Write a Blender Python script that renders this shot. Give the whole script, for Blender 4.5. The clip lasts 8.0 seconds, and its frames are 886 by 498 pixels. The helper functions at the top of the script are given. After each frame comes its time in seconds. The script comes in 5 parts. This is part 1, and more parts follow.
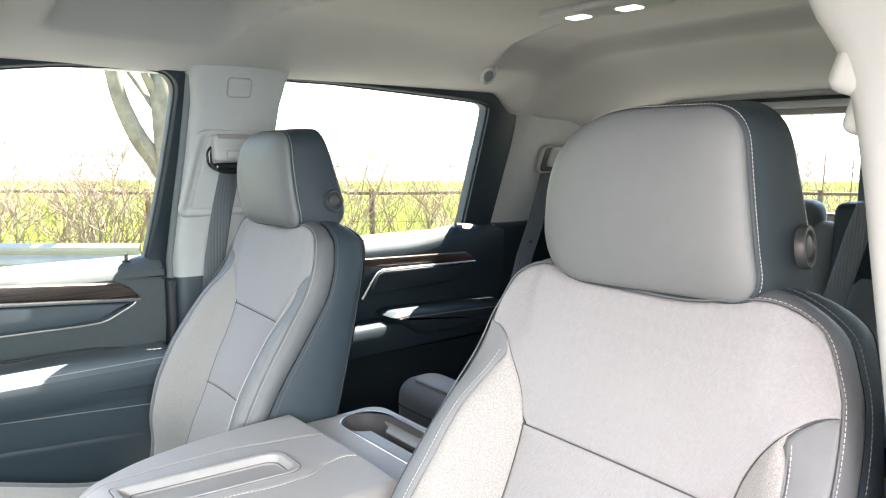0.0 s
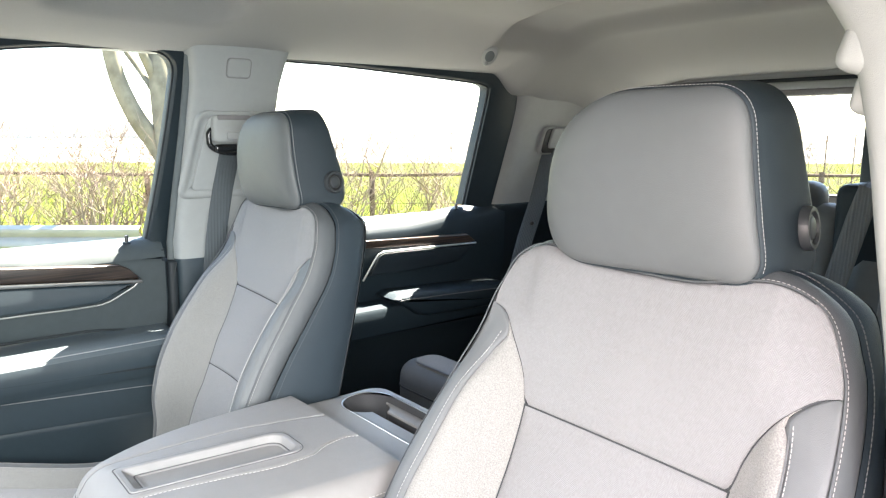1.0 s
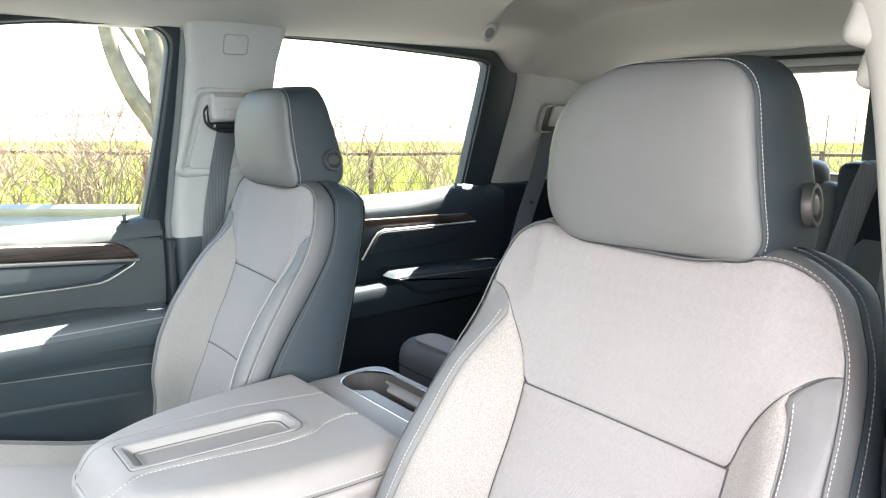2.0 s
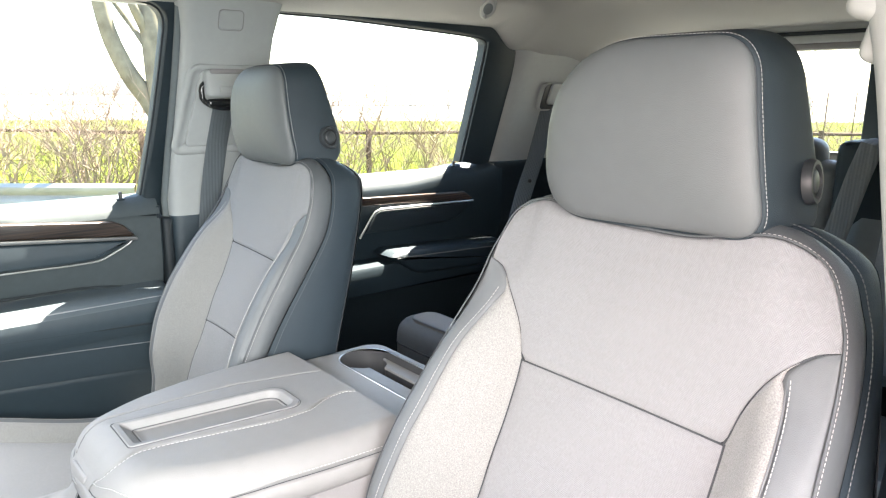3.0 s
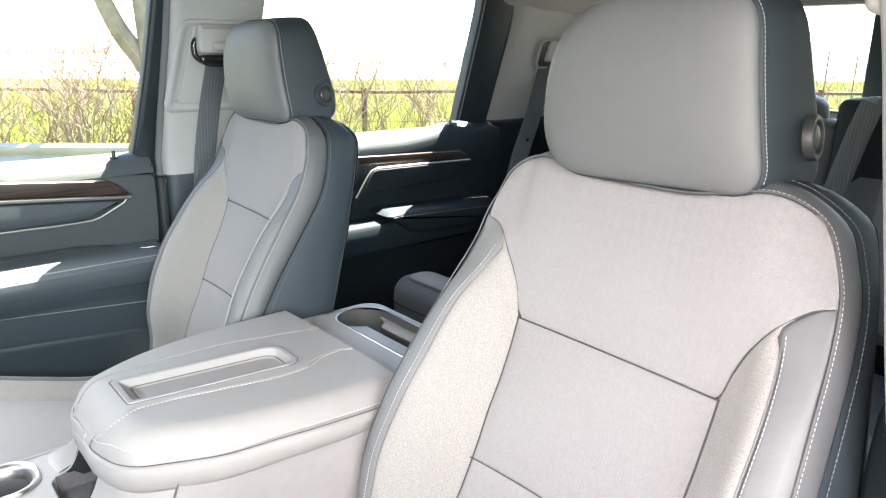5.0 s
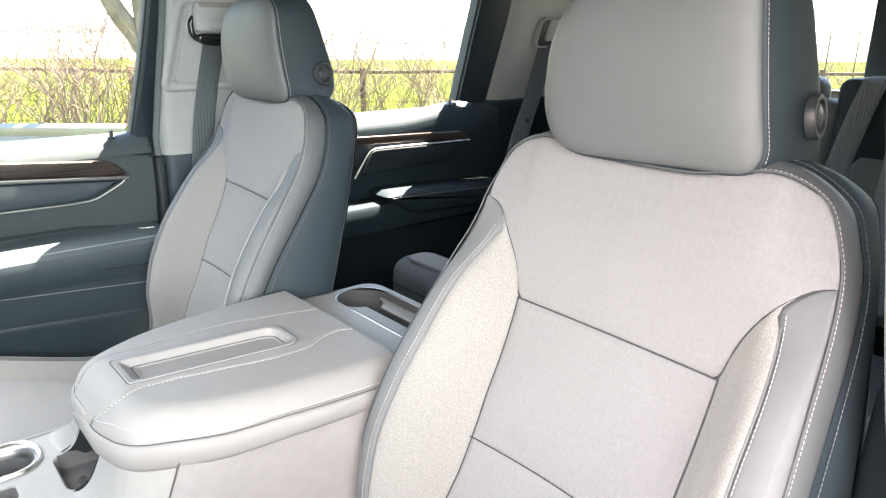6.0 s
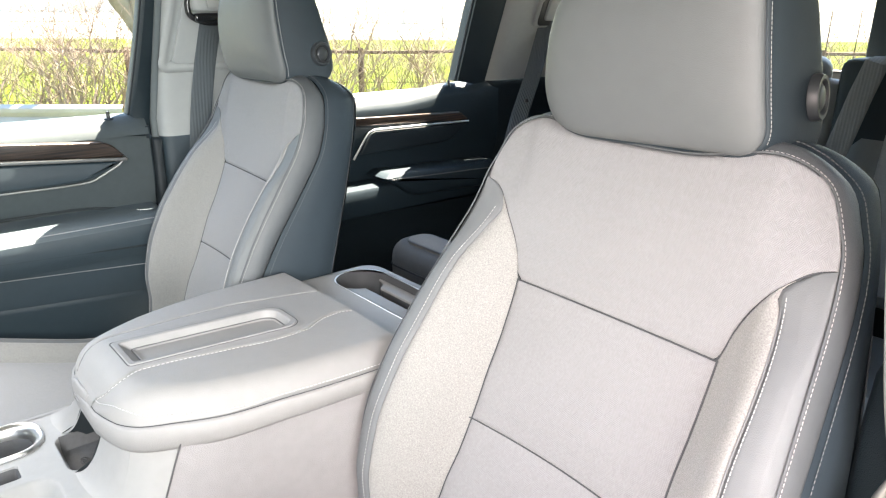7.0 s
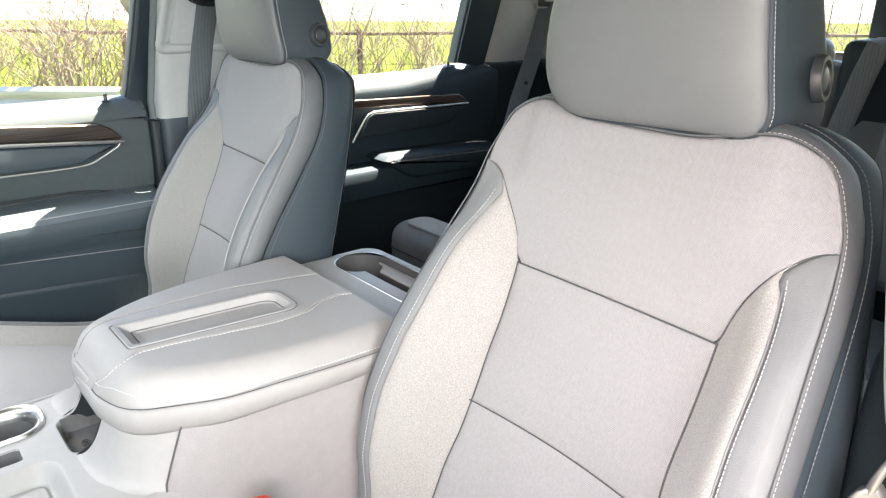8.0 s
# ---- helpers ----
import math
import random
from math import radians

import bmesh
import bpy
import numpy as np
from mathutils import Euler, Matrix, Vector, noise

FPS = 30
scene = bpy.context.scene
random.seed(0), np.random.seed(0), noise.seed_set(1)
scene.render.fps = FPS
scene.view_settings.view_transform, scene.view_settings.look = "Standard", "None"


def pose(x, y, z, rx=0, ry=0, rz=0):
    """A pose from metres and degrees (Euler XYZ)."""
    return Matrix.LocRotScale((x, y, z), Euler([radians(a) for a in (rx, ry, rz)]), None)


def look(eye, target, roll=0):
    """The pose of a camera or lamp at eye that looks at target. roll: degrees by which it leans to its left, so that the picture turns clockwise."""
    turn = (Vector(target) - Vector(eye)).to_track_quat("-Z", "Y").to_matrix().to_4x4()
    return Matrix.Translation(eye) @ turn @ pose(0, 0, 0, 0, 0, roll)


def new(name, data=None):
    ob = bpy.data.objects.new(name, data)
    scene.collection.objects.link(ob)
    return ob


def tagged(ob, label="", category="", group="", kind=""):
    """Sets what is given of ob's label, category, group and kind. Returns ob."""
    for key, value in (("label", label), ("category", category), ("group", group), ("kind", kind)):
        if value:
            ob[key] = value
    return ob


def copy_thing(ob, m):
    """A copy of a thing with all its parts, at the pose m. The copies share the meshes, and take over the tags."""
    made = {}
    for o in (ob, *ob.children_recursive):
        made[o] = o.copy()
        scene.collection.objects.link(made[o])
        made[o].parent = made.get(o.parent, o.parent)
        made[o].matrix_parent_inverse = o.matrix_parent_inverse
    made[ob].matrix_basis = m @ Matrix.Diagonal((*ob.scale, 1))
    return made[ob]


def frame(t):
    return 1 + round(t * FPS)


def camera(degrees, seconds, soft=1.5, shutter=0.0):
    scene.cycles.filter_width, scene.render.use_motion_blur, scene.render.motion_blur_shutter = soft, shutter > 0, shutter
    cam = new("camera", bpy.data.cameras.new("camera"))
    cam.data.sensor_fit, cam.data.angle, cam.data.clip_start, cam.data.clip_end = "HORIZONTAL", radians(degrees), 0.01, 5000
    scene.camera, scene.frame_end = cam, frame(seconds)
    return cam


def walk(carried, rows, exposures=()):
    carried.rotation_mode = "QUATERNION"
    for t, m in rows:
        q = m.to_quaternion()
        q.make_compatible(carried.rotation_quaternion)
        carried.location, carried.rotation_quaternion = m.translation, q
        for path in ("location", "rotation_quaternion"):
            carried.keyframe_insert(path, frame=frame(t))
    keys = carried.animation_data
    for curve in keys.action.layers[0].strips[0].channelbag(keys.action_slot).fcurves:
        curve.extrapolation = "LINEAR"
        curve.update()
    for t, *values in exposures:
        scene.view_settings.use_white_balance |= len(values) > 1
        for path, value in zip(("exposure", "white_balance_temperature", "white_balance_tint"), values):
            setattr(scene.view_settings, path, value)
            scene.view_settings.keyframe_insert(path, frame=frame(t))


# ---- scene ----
cam = camera(64.1, 8.0, soft=1.2)
PATH = [
    (0, (0.811, -0.544, 1.404), (-0.722, 0.711, 1.127), 0.1),
    (0.5, (0.809, -0.544, 1.403), (-0.721, 0.708, 1.102), 0.1),
    (1, (0.808, -0.544, 1.403), (-0.719, 0.706, 1.076), 0.1),
    (1.5, (0.806, -0.543, 1.402), (-0.716, 0.704, 1.047), 0.1),
    (3, (0.802, -0.539, 1.397), (-0.702, 0.703, 0.957), 0.2),
    (3.5, (0.801, -0.539, 1.396), (-0.696, 0.702, 0.929), 0.2),
    (4, (0.8, -0.539, 1.395), (-0.69, 0.7, 0.9), 0.2),
    (4.5, (0.8, -0.538, 1.394), (-0.683, 0.698, 0.872), 0.2),
    (6, (0.798, -0.537, 1.391), (-0.665, 0.688, 0.793), 0.3),
    (6.5, (0.797, -0.537, 1.392), (-0.658, 0.685, 0.767), 0.2),
    (7, (0.796, -0.537, 1.391), (-0.652, 0.681, 0.743), 0.3),
    (7.5, (0.795, -0.536, 1.391), (-0.646, 0.677, 0.719), 0.3),
    (8, (0.794, -0.536, 1.39), (-0.64, 0.673, 0.697), 0.3),
]
walk(cam, [(t, look(eye, target, roll)) for t, eye, target, roll in PATH], [(0.0, 4.05, 7050, 12), (8.0, 3.97, 7280, 12)])

# ---- world, sun, exposure ----
SUN_TRAVEL = Vector((0.10, -0.55, -1.0)).normalized()
world = bpy.data.worlds.new("sky")
scene.world = world
world.use_nodes = True
wn = world.node_tree.nodes
wl = world.node_tree.links
sky = wn.new("ShaderNodeTexSky")
sky.sky_type = "NISHITA"
sky.sun_disc = False
sky.sun_elevation = math.asin(-SUN_TRAVEL.z)
sky.sun_rotation = math.atan2(-SUN_TRAVEL.x, -SUN_TRAVEL.y)
sky.dust_density = 0.4
wl.new(sky.outputs["Color"], wn["Background"].inputs["Color"])
wn["Background"].inputs["Strength"].default_value = 0.10

sun_data = bpy.data.lights.new("sun", "SUN")
sun_data.energy = 5.0
sun_data.angle = radians(0.5)
sun_data.color = (1.0, 0.95, 0.86)
sun = new("sun", sun_data)
sun.matrix_world = look((0, 0, 30), Vector((0, 0, 30)) + SUN_TRAVEL)


# the sky's light through the open driver's door: its front part, beside the windscreen, and the whole opening
lamp_data = bpy.data.lights.new("opening_light", "AREA")
lamp_data.shape, lamp_data.size, lamp_data.size_y, lamp_data.energy = "RECTANGLE", 0.6, 0.5, 0.48
lamp_data.color = (1.0, 0.87, 0.885)
lamp_data.spread = radians(96)
new("opening_light", lamp_data).matrix_world = look((0.95, -0.60, 1.34), (0.58, -0.08, 1.00))
door_data = bpy.data.lights.new("doorway_light", "AREA")
door_data.shape, door_data.size, door_data.size_y, door_data.energy = "RECTANGLE", 0.70, 0.45, 0.30
door_data.color = (0.82, 0.93, 1.0)
door_data.spread = radians(60)
new("doorway_light", door_data).matrix_world = look((0.95, -0.60, 1.38), (-0.75, -0.02, 1.00))
# and through the windscreen
screen_data = bpy.data.lights.new("windscreen_light", "AREA")
screen_data.shape, screen_data.size, screen_data.size_y, screen_data.energy = "RECTANGLE", 0.85, 0.40, 0.23
screen_data.color = (0.82, 0.93, 1.0)
screen_data.spread = radians(100)
new("windscreen_light", screen_data).matrix_world = look((0.28, -0.95, 1.52), (0.08, -0.46, 0.85))
# and down through the passenger's window
side_data = bpy.data.lights.new("window_light", "AREA")
side_data.shape, side_data.size, side_data.size_y, side_data.energy = "RECTANGLE", 0.6, 0.24, 0.19
side_data.color = (1.0, 0.98, 0.94)
side_data.spread = radians(84)
new("window_light", side_data).matrix_world = look((-0.70, -0.62, 1.40), (-0.36, -0.46, 0.78))


# ---- materials ----
def material(name, color, rough=0.5, metal=0.0, spec=0.5, vary=0.12, scale=40.0, bump=0.0, bump_scale=600.0,
             bump_kind="noise", coat=0.0, stain=3.0, sheen=0.0):
    """Principled surface: colour broken at two scales, and a fine relief."""
    m = bpy.data.materials.new(name)
    m.use_nodes = True
    n, l = m.node_tree.nodes, m.node_tree.links
    b = n["Principled BSDF"]
    b.inputs["Roughness"].default_value = rough
    b.inputs["Metallic"].default_value = metal
    b.inputs["Specular IOR Level"].default_value = spec
    b.inputs["Coat Weight"].default_value = coat
    b.inputs["Sheen Weight"].default_value = sheen
    tc = n.new("ShaderNodeTexCoord")
    fine = n.new("ShaderNodeTexNoise")
    fine.inputs["Scale"].default_value = scale
    fine.inputs["Detail"].default_value = 4
    wide = n.new("ShaderNodeTexNoise")
    wide.inputs["Scale"].default_value = stain
    wide.inputs["Detail"].default_value = 3
    for t in (fine, wide):
        l.new(tc.outputs["Object"], t.inputs["Vector"])
    add = n.new("ShaderNodeMath")
    add.operation = "ADD"
    l.new(fine.outputs["Fac"], add.inputs[0])
    l.new(wide.outputs["Fac"], add.inputs[1])
    ramp = n.new("ShaderNodeMapRange")
    ramp.inputs["From Min"].default_value = 0.7
    ramp.inputs["From Max"].default_value = 1.3
    ramp.inputs["To Min"].default_value = 1 - vary
    ramp.inputs["To Max"].default_value = 1 + vary
    l.new(add.outputs[0], ramp.inputs["Value"])
    mul = n.new("ShaderNodeVectorMath")
    mul.operation = "SCALE"
    mul.inputs[0].default_value = color
    l.new(ramp.outputs[0], mul.inputs["Scale"])
    l.new(mul.outputs[0], b.inputs["Base Color"])
    if bump:
        if bump_kind == "cells":
            tex = n.new("ShaderNodeTexVoronoi")
            tex.inputs["Scale"].default_value = bump_scale
            out = tex.outputs["Distance"]
        else:
            tex = n.new("ShaderNodeTexNoise")
            tex.inputs["Scale"].default_value = bump_scale
            tex.inputs["Detail"].default_value = 3
            out = tex.outputs["Fac"]
        l.new(tc.outputs["Object"], tex.inputs["Vector"])
        bp = n.new("ShaderNodeBump")
        bp.inputs["Strength"].default_value = bump
        bp.inputs["Distance"].default_value = 0.001
        l.new(out, bp.inputs["Height"])
        l.new(bp.outputs["Normal"], b.inputs["Normal"])
    return m


def heather(name, dark, light, scale=1300.0):
    """Mottled woven cloth of light and dark yarns."""
    m = material(name, light, rough=0.95, spec=0.15, sheen=0.3)
    n, l = m.node_tree.nodes, m.node_tree.links
    b = n["Principled BSDF"]
    tc = n.new("ShaderNodeTexCoord")
    t = n.new("ShaderNodeTexNoise")
    t.inputs["Scale"].default_value = scale
    t.inputs["Detail"].default_value = 5
    t.inputs["Roughness"].default_value = 0.7
    t2 = n.new("ShaderNodeTexNoise")
    t2.inputs["Scale"].default_value = 760.0
    t2.inputs["Detail"].default_value = 6
    for q in (t, t2):
        l.new(tc.outputs["Object"], q.inputs["Vector"])
    s = n.new("ShaderNodeMath")
    s.operation = "ADD"
    l.new(t.outputs["Fac"], s.inputs[0])
    l.new(t2.outputs["Fac"], s.inputs[1])
    mr = n.new("ShaderNodeMapRange")
    mr.inputs["From Min"].default_value = 0.75
    mr.inputs["From Max"].default_value = 1.25
    l.new(s.outputs[0], mr.inputs["Value"])
    mx = n.new("ShaderNodeMix")
    mx.data_type = "RGBA"
    mx.inputs["A"].default_value = (*dark, 1)
    mx.inputs["B"].default_value = (*light, 1)
    l.new(mr.outputs[0], mx.inputs["Factor"])
    l.new(mx.outputs["Result"], b.inputs["Base Color"])
    bp = n.new("ShaderNodeBump")
    bp.inputs["Strength"].default_value = 0.35
    bp.inputs["Distance"].default_value = 0.001
    l.new(t.outputs["Fac"], bp.inputs["Height"])
    l.new(bp.outputs["Normal"], b.inputs["Normal"])
    return m


def diamond_cloth(name, color, strength=0.38):
    """Seat insert cloth: slanting ribs whose slant flips from diamond to diamond."""
    m = material(name, color, rough=0.9, spec=0.2, vary=0.08, scale=300.0, sheen=0.2)
    n, l = m.node_tree.nodes, m.node_tree.links
    b = n["Principled BSDF"]
    tc = n.new("ShaderNodeTexCoord")

    def rotated(deg):
        mp = n.new("ShaderNodeMapping")
        mp.inputs["Rotation"].default_value = (0, radians(deg), 0)
        l.new(tc.outputs["Object"], mp.inputs["Vector"])
        return mp.outputs["Vector"]

    def ribs(deg, scale):
        w = n.new("ShaderNodeTexWave")
        w.wave_type, w.bands_direction = "BANDS", "X"
        w.inputs["Scale"].default_value = scale
        l.new(rotated(deg), w.inputs["Vector"])
        return w.outputs["Fac"]

    checker = n.new("ShaderNodeTexChecker")
    checker.inputs["Scale"].default_value = 122.0
    flat = n.new("ShaderNodeVectorMath")
    flat.operation = "MULTIPLY"
    flat.inputs[1].default_value = (1.0, 0.0, 0.72)
    l.new(tc.outputs["Object"], flat.inputs[0])
    mp = n.new("ShaderNodeMapping")
    mp.inputs["Rotation"].default_value = (0, radians(45), 0)
    l.new(flat.outputs[0], mp.inputs["Vector"])
    shift = n.new("ShaderNodeVectorMath")
    shift.operation = "ADD"
    shift.inputs[1].default_value = (0.0, 0.004, 0.0)
    l.new(mp.outputs["Vector"], shift.inputs[0])
    l.new(shift.outputs[0], checker.inputs["Vector"])
    mix = n.new("ShaderNodeMix")
    l.new(checker.outputs["Fac"], mix.inputs["Factor"])
    l.new(ribs(38, 215.0), mix.inputs["A"])
    l.new(ribs(-38, 215.0), mix.inputs["B"])
    bp = n.new("ShaderNodeBump")
    bp.inputs["Strength"].default_value = strength
    bp.inputs["Distance"].default_value = 0.0012
    l.new(mix.outputs["Result"], bp.inputs["Height"])
    l.new(bp.outputs["Normal"], b.inputs["Normal"])
    # the ribs' crowns are a touch paler than their grooves
    old = b.inputs["Base Color"].links[0].from_socket
    mr = n.new("ShaderNodeMapRange")
    mr.inputs["To Min"].default_value = 0.90
    mr.inputs["To Max"].default_value = 1.04
    l.new(mix.outputs["Result"], mr.inputs["Value"])
    sc = n.new("ShaderNodeVectorMath")
    sc.operation = "SCALE"
    l.new(old, sc.inputs[0])
    tint = n.new("ShaderNodeMath")
    tint.operation = "MULTIPLY_ADD"
    l.new(checker.outputs["Fac"], tint.inputs[0])
    tint.inputs[1].default_value = 0.018
    l.new(mr.outputs[0], tint.inputs[2])
    l.new(tint.outputs[0], sc.inputs["Scale"])
    l.new(sc.outputs[0], b.inputs["Base Color"])
    return m


def wood_material(name):
    m = material(name, (0.05, 0.032, 0.024), rough=0.35, spec=0.5, coat=0.4)
    n, l = m.node_tree.nodes, m.node_tree.links
    b = n["Principled BSDF"]
    tc = n.new("ShaderNodeTexCoord")
    mp = n.new("ShaderNodeMapping")
    mp.inputs["Scale"].default_value = (60, 3.0, 170)
    l.new(tc.outputs["Object"], mp.inputs["Vector"])
    t = n.new("ShaderNodeTexNoise")
    t.inputs["Scale"].default_value = 2.2
    t.inputs["Detail"].default_value = 6
    t.inputs["Distortion"].default_value = 0.4
    l.new(mp.outputs["Vector"], t.inputs["Vector"])
    ramp = n.new("ShaderNodeValToRGB")
    ramp.color_ramp.elements[0].position, ramp.color_ramp.elements[0].color = 0.38, (0.006, 0.0045, 0.004, 1)
    ramp.color_ramp.elements[1].position, ramp.color_ramp.elements[1].color = 0.72, (0.066, 0.041, 0.029, 1)
    l.new(t.outputs["Fac"], ramp.inputs["Fac"])
    l.new(ramp.outputs["Color"], b.inputs["Base Color"])
    return m


def webbing_material(name, color, across="X"):
    """Seat belt webbing: fine lengthwise ribs."""
    m = material(name, color, rough=0.75, spec=0.3, vary=0.1, scale=500)
    n, l = m.node_tree.nodes, m.node_tree.links
    tc = n.new("ShaderNodeTexCoord")
    w = n.new("ShaderNodeTexWave")
    w.wave_type, w.bands_direction = "BANDS", across
    w.inputs["Scale"].default_value = 45.0
    l.new(tc.outputs["Object"], w.inputs["Vector"])
    bp = n.new("ShaderNodeBump")
    bp.inputs["Strength"].default_value = 0.7
    bp.inputs["Distance"].default_value = 0.001
    l.new(w.outputs["Fac"], bp.inputs["Height"])
    l.new(bp.outputs["Normal"], n["Principled BSDF"].inputs["Normal"])
    return m


def glass_material(name, tint):
    m = bpy.data.materials.new(name)
    m.use_nodes = True
    n, l = m.node_tree.nodes, m.node_tree.links
    n.remove(n["Principled BSDF"])
    clear = n.new("ShaderNodeBsdfTransparent")
    clear.inputs["Color"].default_value = (*tint, 1)
    gloss = n.new("ShaderNodeBsdfGlossy")
    gloss.inputs["Roughness"].default_value = 0.02
    fr = n.new("ShaderNodeFresnel")
    fr.inputs["IOR"].default_value = 1.45
    mix = n.new("ShaderNodeMixShader")
    l.new(fr.outputs[0], mix.inputs[0])
    l.new(clear.outputs[0], mix.inputs[1])
    l.new(gloss.outputs[0], mix.inputs[2])
    l.new(mix.outputs[0], n["Material Output"].inputs["Surface"])
    return m


def emission_material(name, color, strength):
    m = bpy.data.materials.new(name)
    m.use_nodes = True
    b = m.node_tree.nodes["Principled BSDF"]
    b.inputs["Base Color"].default_value = (*color, 1)
    b.inputs["Emission Color"].default_value = (*color, 1)
    b.inputs["Emission Strength"].default_value = strength
    return m


VINYL = material("slate_vinyl", (0.125, 0.136, 0.143), rough=0.56, spec=0.3, vary=0.05, scale=60, bump=0.25, bump_scale=1400, bump_kind="cells")
# slate vinyl again, with the seat side's shade put into its colour
SHADED_VINYL = material("shaded_slate_vinyl", (0.025, 0.037, 0.047), rough=0.56, spec=0.24, vary=0.05, scale=60, bump=0.25, bump_scale=1400, bump_kind="cells")
LID_VINYL = material("light_grey_vinyl", (0.222, 0.220, 0.221), rough=0.55, spec=0.35, vary=0.04, scale=60, bump=0.25, bump_scale=1400, bump_kind="cells")
HEAD_VINYL = material("slate_headrest_vinyl", (0.096, 0.107, 0.112), rough=0.52, spec=0.4, vary=0.04, scale=50, bump=0.18, bump_scale=1500, bump_kind="cells")
# slate vinyl once more, partly darkened for the shade on the border strip
EDGE_VINYL = material("half_shaded_slate_vinyl", (0.074, 0.083, 0.090), rough=0.5, spec=0.42, vary=0.05, scale=60, bump=0.25, bump_scale=1400, bump_kind="cells")
HEATHER = heather("heather_cloth", (0.142, 0.146, 0.145), (0.262, 0.263, 0.256))
INSERT = diamond_cloth("diamond_cloth", (0.200, 0.207, 0.217))
THREAD = material("pale_thread", (0.36, 0.362, 0.36), rough=0.8, spec=0.2, vary=0.1, scale=300)
LID_THREAD = material("bright_thread", (0.44, 0.44, 0.44), rough=0.8, spec=0.2, vary=0.08, scale=300)
# headrest vinyl darkened in colour for the shade on its sides
HEAD_SIDE = material("shaded_headrest_side", (0.021, 0.032, 0.040), rough=0.54, spec=0.3, vary=0.05, scale=60, bump=0.25, bump_scale=1400, bump_kind="cells")
BUTTON = material("dark_grey_button", (0.034, 0.040, 0.045), rough=0.42, spec=0.4, vary=0.06, scale=100)
GREY_THREAD = material("grey_thread", (0.11, 0.118, 0.125), rough=0.8, spec=0.2, vary=0.1, scale=300)
DARK_THREAD = material("slate_thread", (0.045, 0.051, 0.056), rough=0.8, spec=0.2)
DOOR_DARK = material("dark_door_plastic", (0.012, 0.020, 0.026), rough=0.55, spec=0.26, vary=0.07, scale=80, bump=0.3, bump_scale=1100, bump_kind="cells")
DOOR_SOFT = material("soft_door_vinyl", (0.058, 0.072, 0.077), rough=0.62, spec=0.2, vary=0.06, scale=70, bump=0.25, bump_scale=1300, bump_kind="cells")
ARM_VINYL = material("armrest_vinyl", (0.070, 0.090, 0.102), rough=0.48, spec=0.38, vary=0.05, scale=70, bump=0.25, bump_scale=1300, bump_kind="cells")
# soft door vinyl with the shade behind the seats put into its colour
REAR_VINYL = material("shaded_rear_door_vinyl", (0.013, 0.024, 0.032), rough=0.52, spec=0.28, vary=0.06, scale=70, bump=0.25, bump_scale=1300, bump_kind="cells")
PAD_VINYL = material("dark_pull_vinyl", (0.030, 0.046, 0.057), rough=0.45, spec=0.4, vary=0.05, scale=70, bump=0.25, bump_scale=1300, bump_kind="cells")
FRAME_DARK = material("dark_window_frame", (0.017, 0.027, 0.033), rough=0.55, spec=0.26, vary=0.06, scale=90, bump=0.2, bump_scale=1200)
RUBBER = material("black_rubber", (0.018, 0.024, 0.028), rough=0.6, spec=0.3, vary=0.1, scale=120)
CUP_GREY = material("dark_satin_plastic", (0.060, 0.062, 0.066), rough=0.34, spec=0.5, vary=0.05, scale=90)
MAT_GREY = material("charging_mat_rubber", (0.075, 0.076, 0.08), rough=0.75, spec=0.25, vary=0.12, scale=160, bump=0.5, bump_scale=900)
SEAL_GREY = material("grey_seal_rubber", (0.12, 0.14, 0.145), rough=0.6, spec=0.3, vary=0.06, scale=90)
GLOSS_BLACK = material("glossy_black_plastic", (0.010, 0.011, 0.012), rough=0.2, spec=0.55, vary=0.05, scale=100)
BLACK = material("black_plastic", (0.015, 0.016, 0.017), rough=0.4, spec=0.5, vary=0.1, scale=100)
TRIM_LIGHT = material("pale_grey_trim", (0.335, 0.355, 0.352), rough=0.6, spec=0.35, vary=0.03, scale=60, bump=0.15, bump_scale=1500, bump_kind="cells")
HEADLINER = material("headliner_cloth", (0.305, 0.308, 0.30), rough=0.97, spec=0.1, vary=0.05, scale=500, bump=0.25, bump_scale=1800, sheen=0.2)
LEVER_METAL = material("dull_grey_metal", (0.26, 0.265, 0.26), rough=0.42, metal=0.8, vary=0.08, scale=120)
SILVER = material("satin_silver", (0.66, 0.67, 0.68), rough=0.3, metal=0.9, vary=0.04, scale=90)
CHROME = material("chrome", (0.62, 0.62, 0.61), rough=0.28, metal=1.0, vary=0.02, scale=60)
CONSOLE_GREY = material("console_silver_plastic", (0.245, 0.246, 0.246), rough=0.55, metal=0.05, spec=0.32, vary=0.04, scale=80, bump=0.08, bump_scale=2200)
CONSOLE_SIDE = material("console_side_plastic", (0.216, 0.211, 0.216), rough=0.6, spec=0.35, vary=0.05, scale=70, bump=0.35, bump_scale=1000, bump_kind="cells")
WOOD = wood_material("dark_wood_trim")
WEBBING = webbing_material("grey_webbing", (0.078, 0.092, 0.102), across="Y")
CARPET = material("black_carpet", (0.02, 0.02, 0.022), rough=1.0, spec=0.05, vary=0.3, scale=300, bump=0.8, bump_scale=900)
GLASS = glass_material("window_glass", (0.86, 0.9, 0.87))
DARK_GLASS = glass_material("rear_glass", (0.82, 0.86, 0.83))
LAMP = emission_material("lamp_lens", (1.0, 0.97, 0.9), 0.2)
RED = material("red_plastic", (0.55, 0.04, 0.02), rough=0.4, spec=0.5)
PAINT = material("truck_paint", (0.6, 0.6, 0.6), rough=0.3, spec=0.5, coat=0.5)


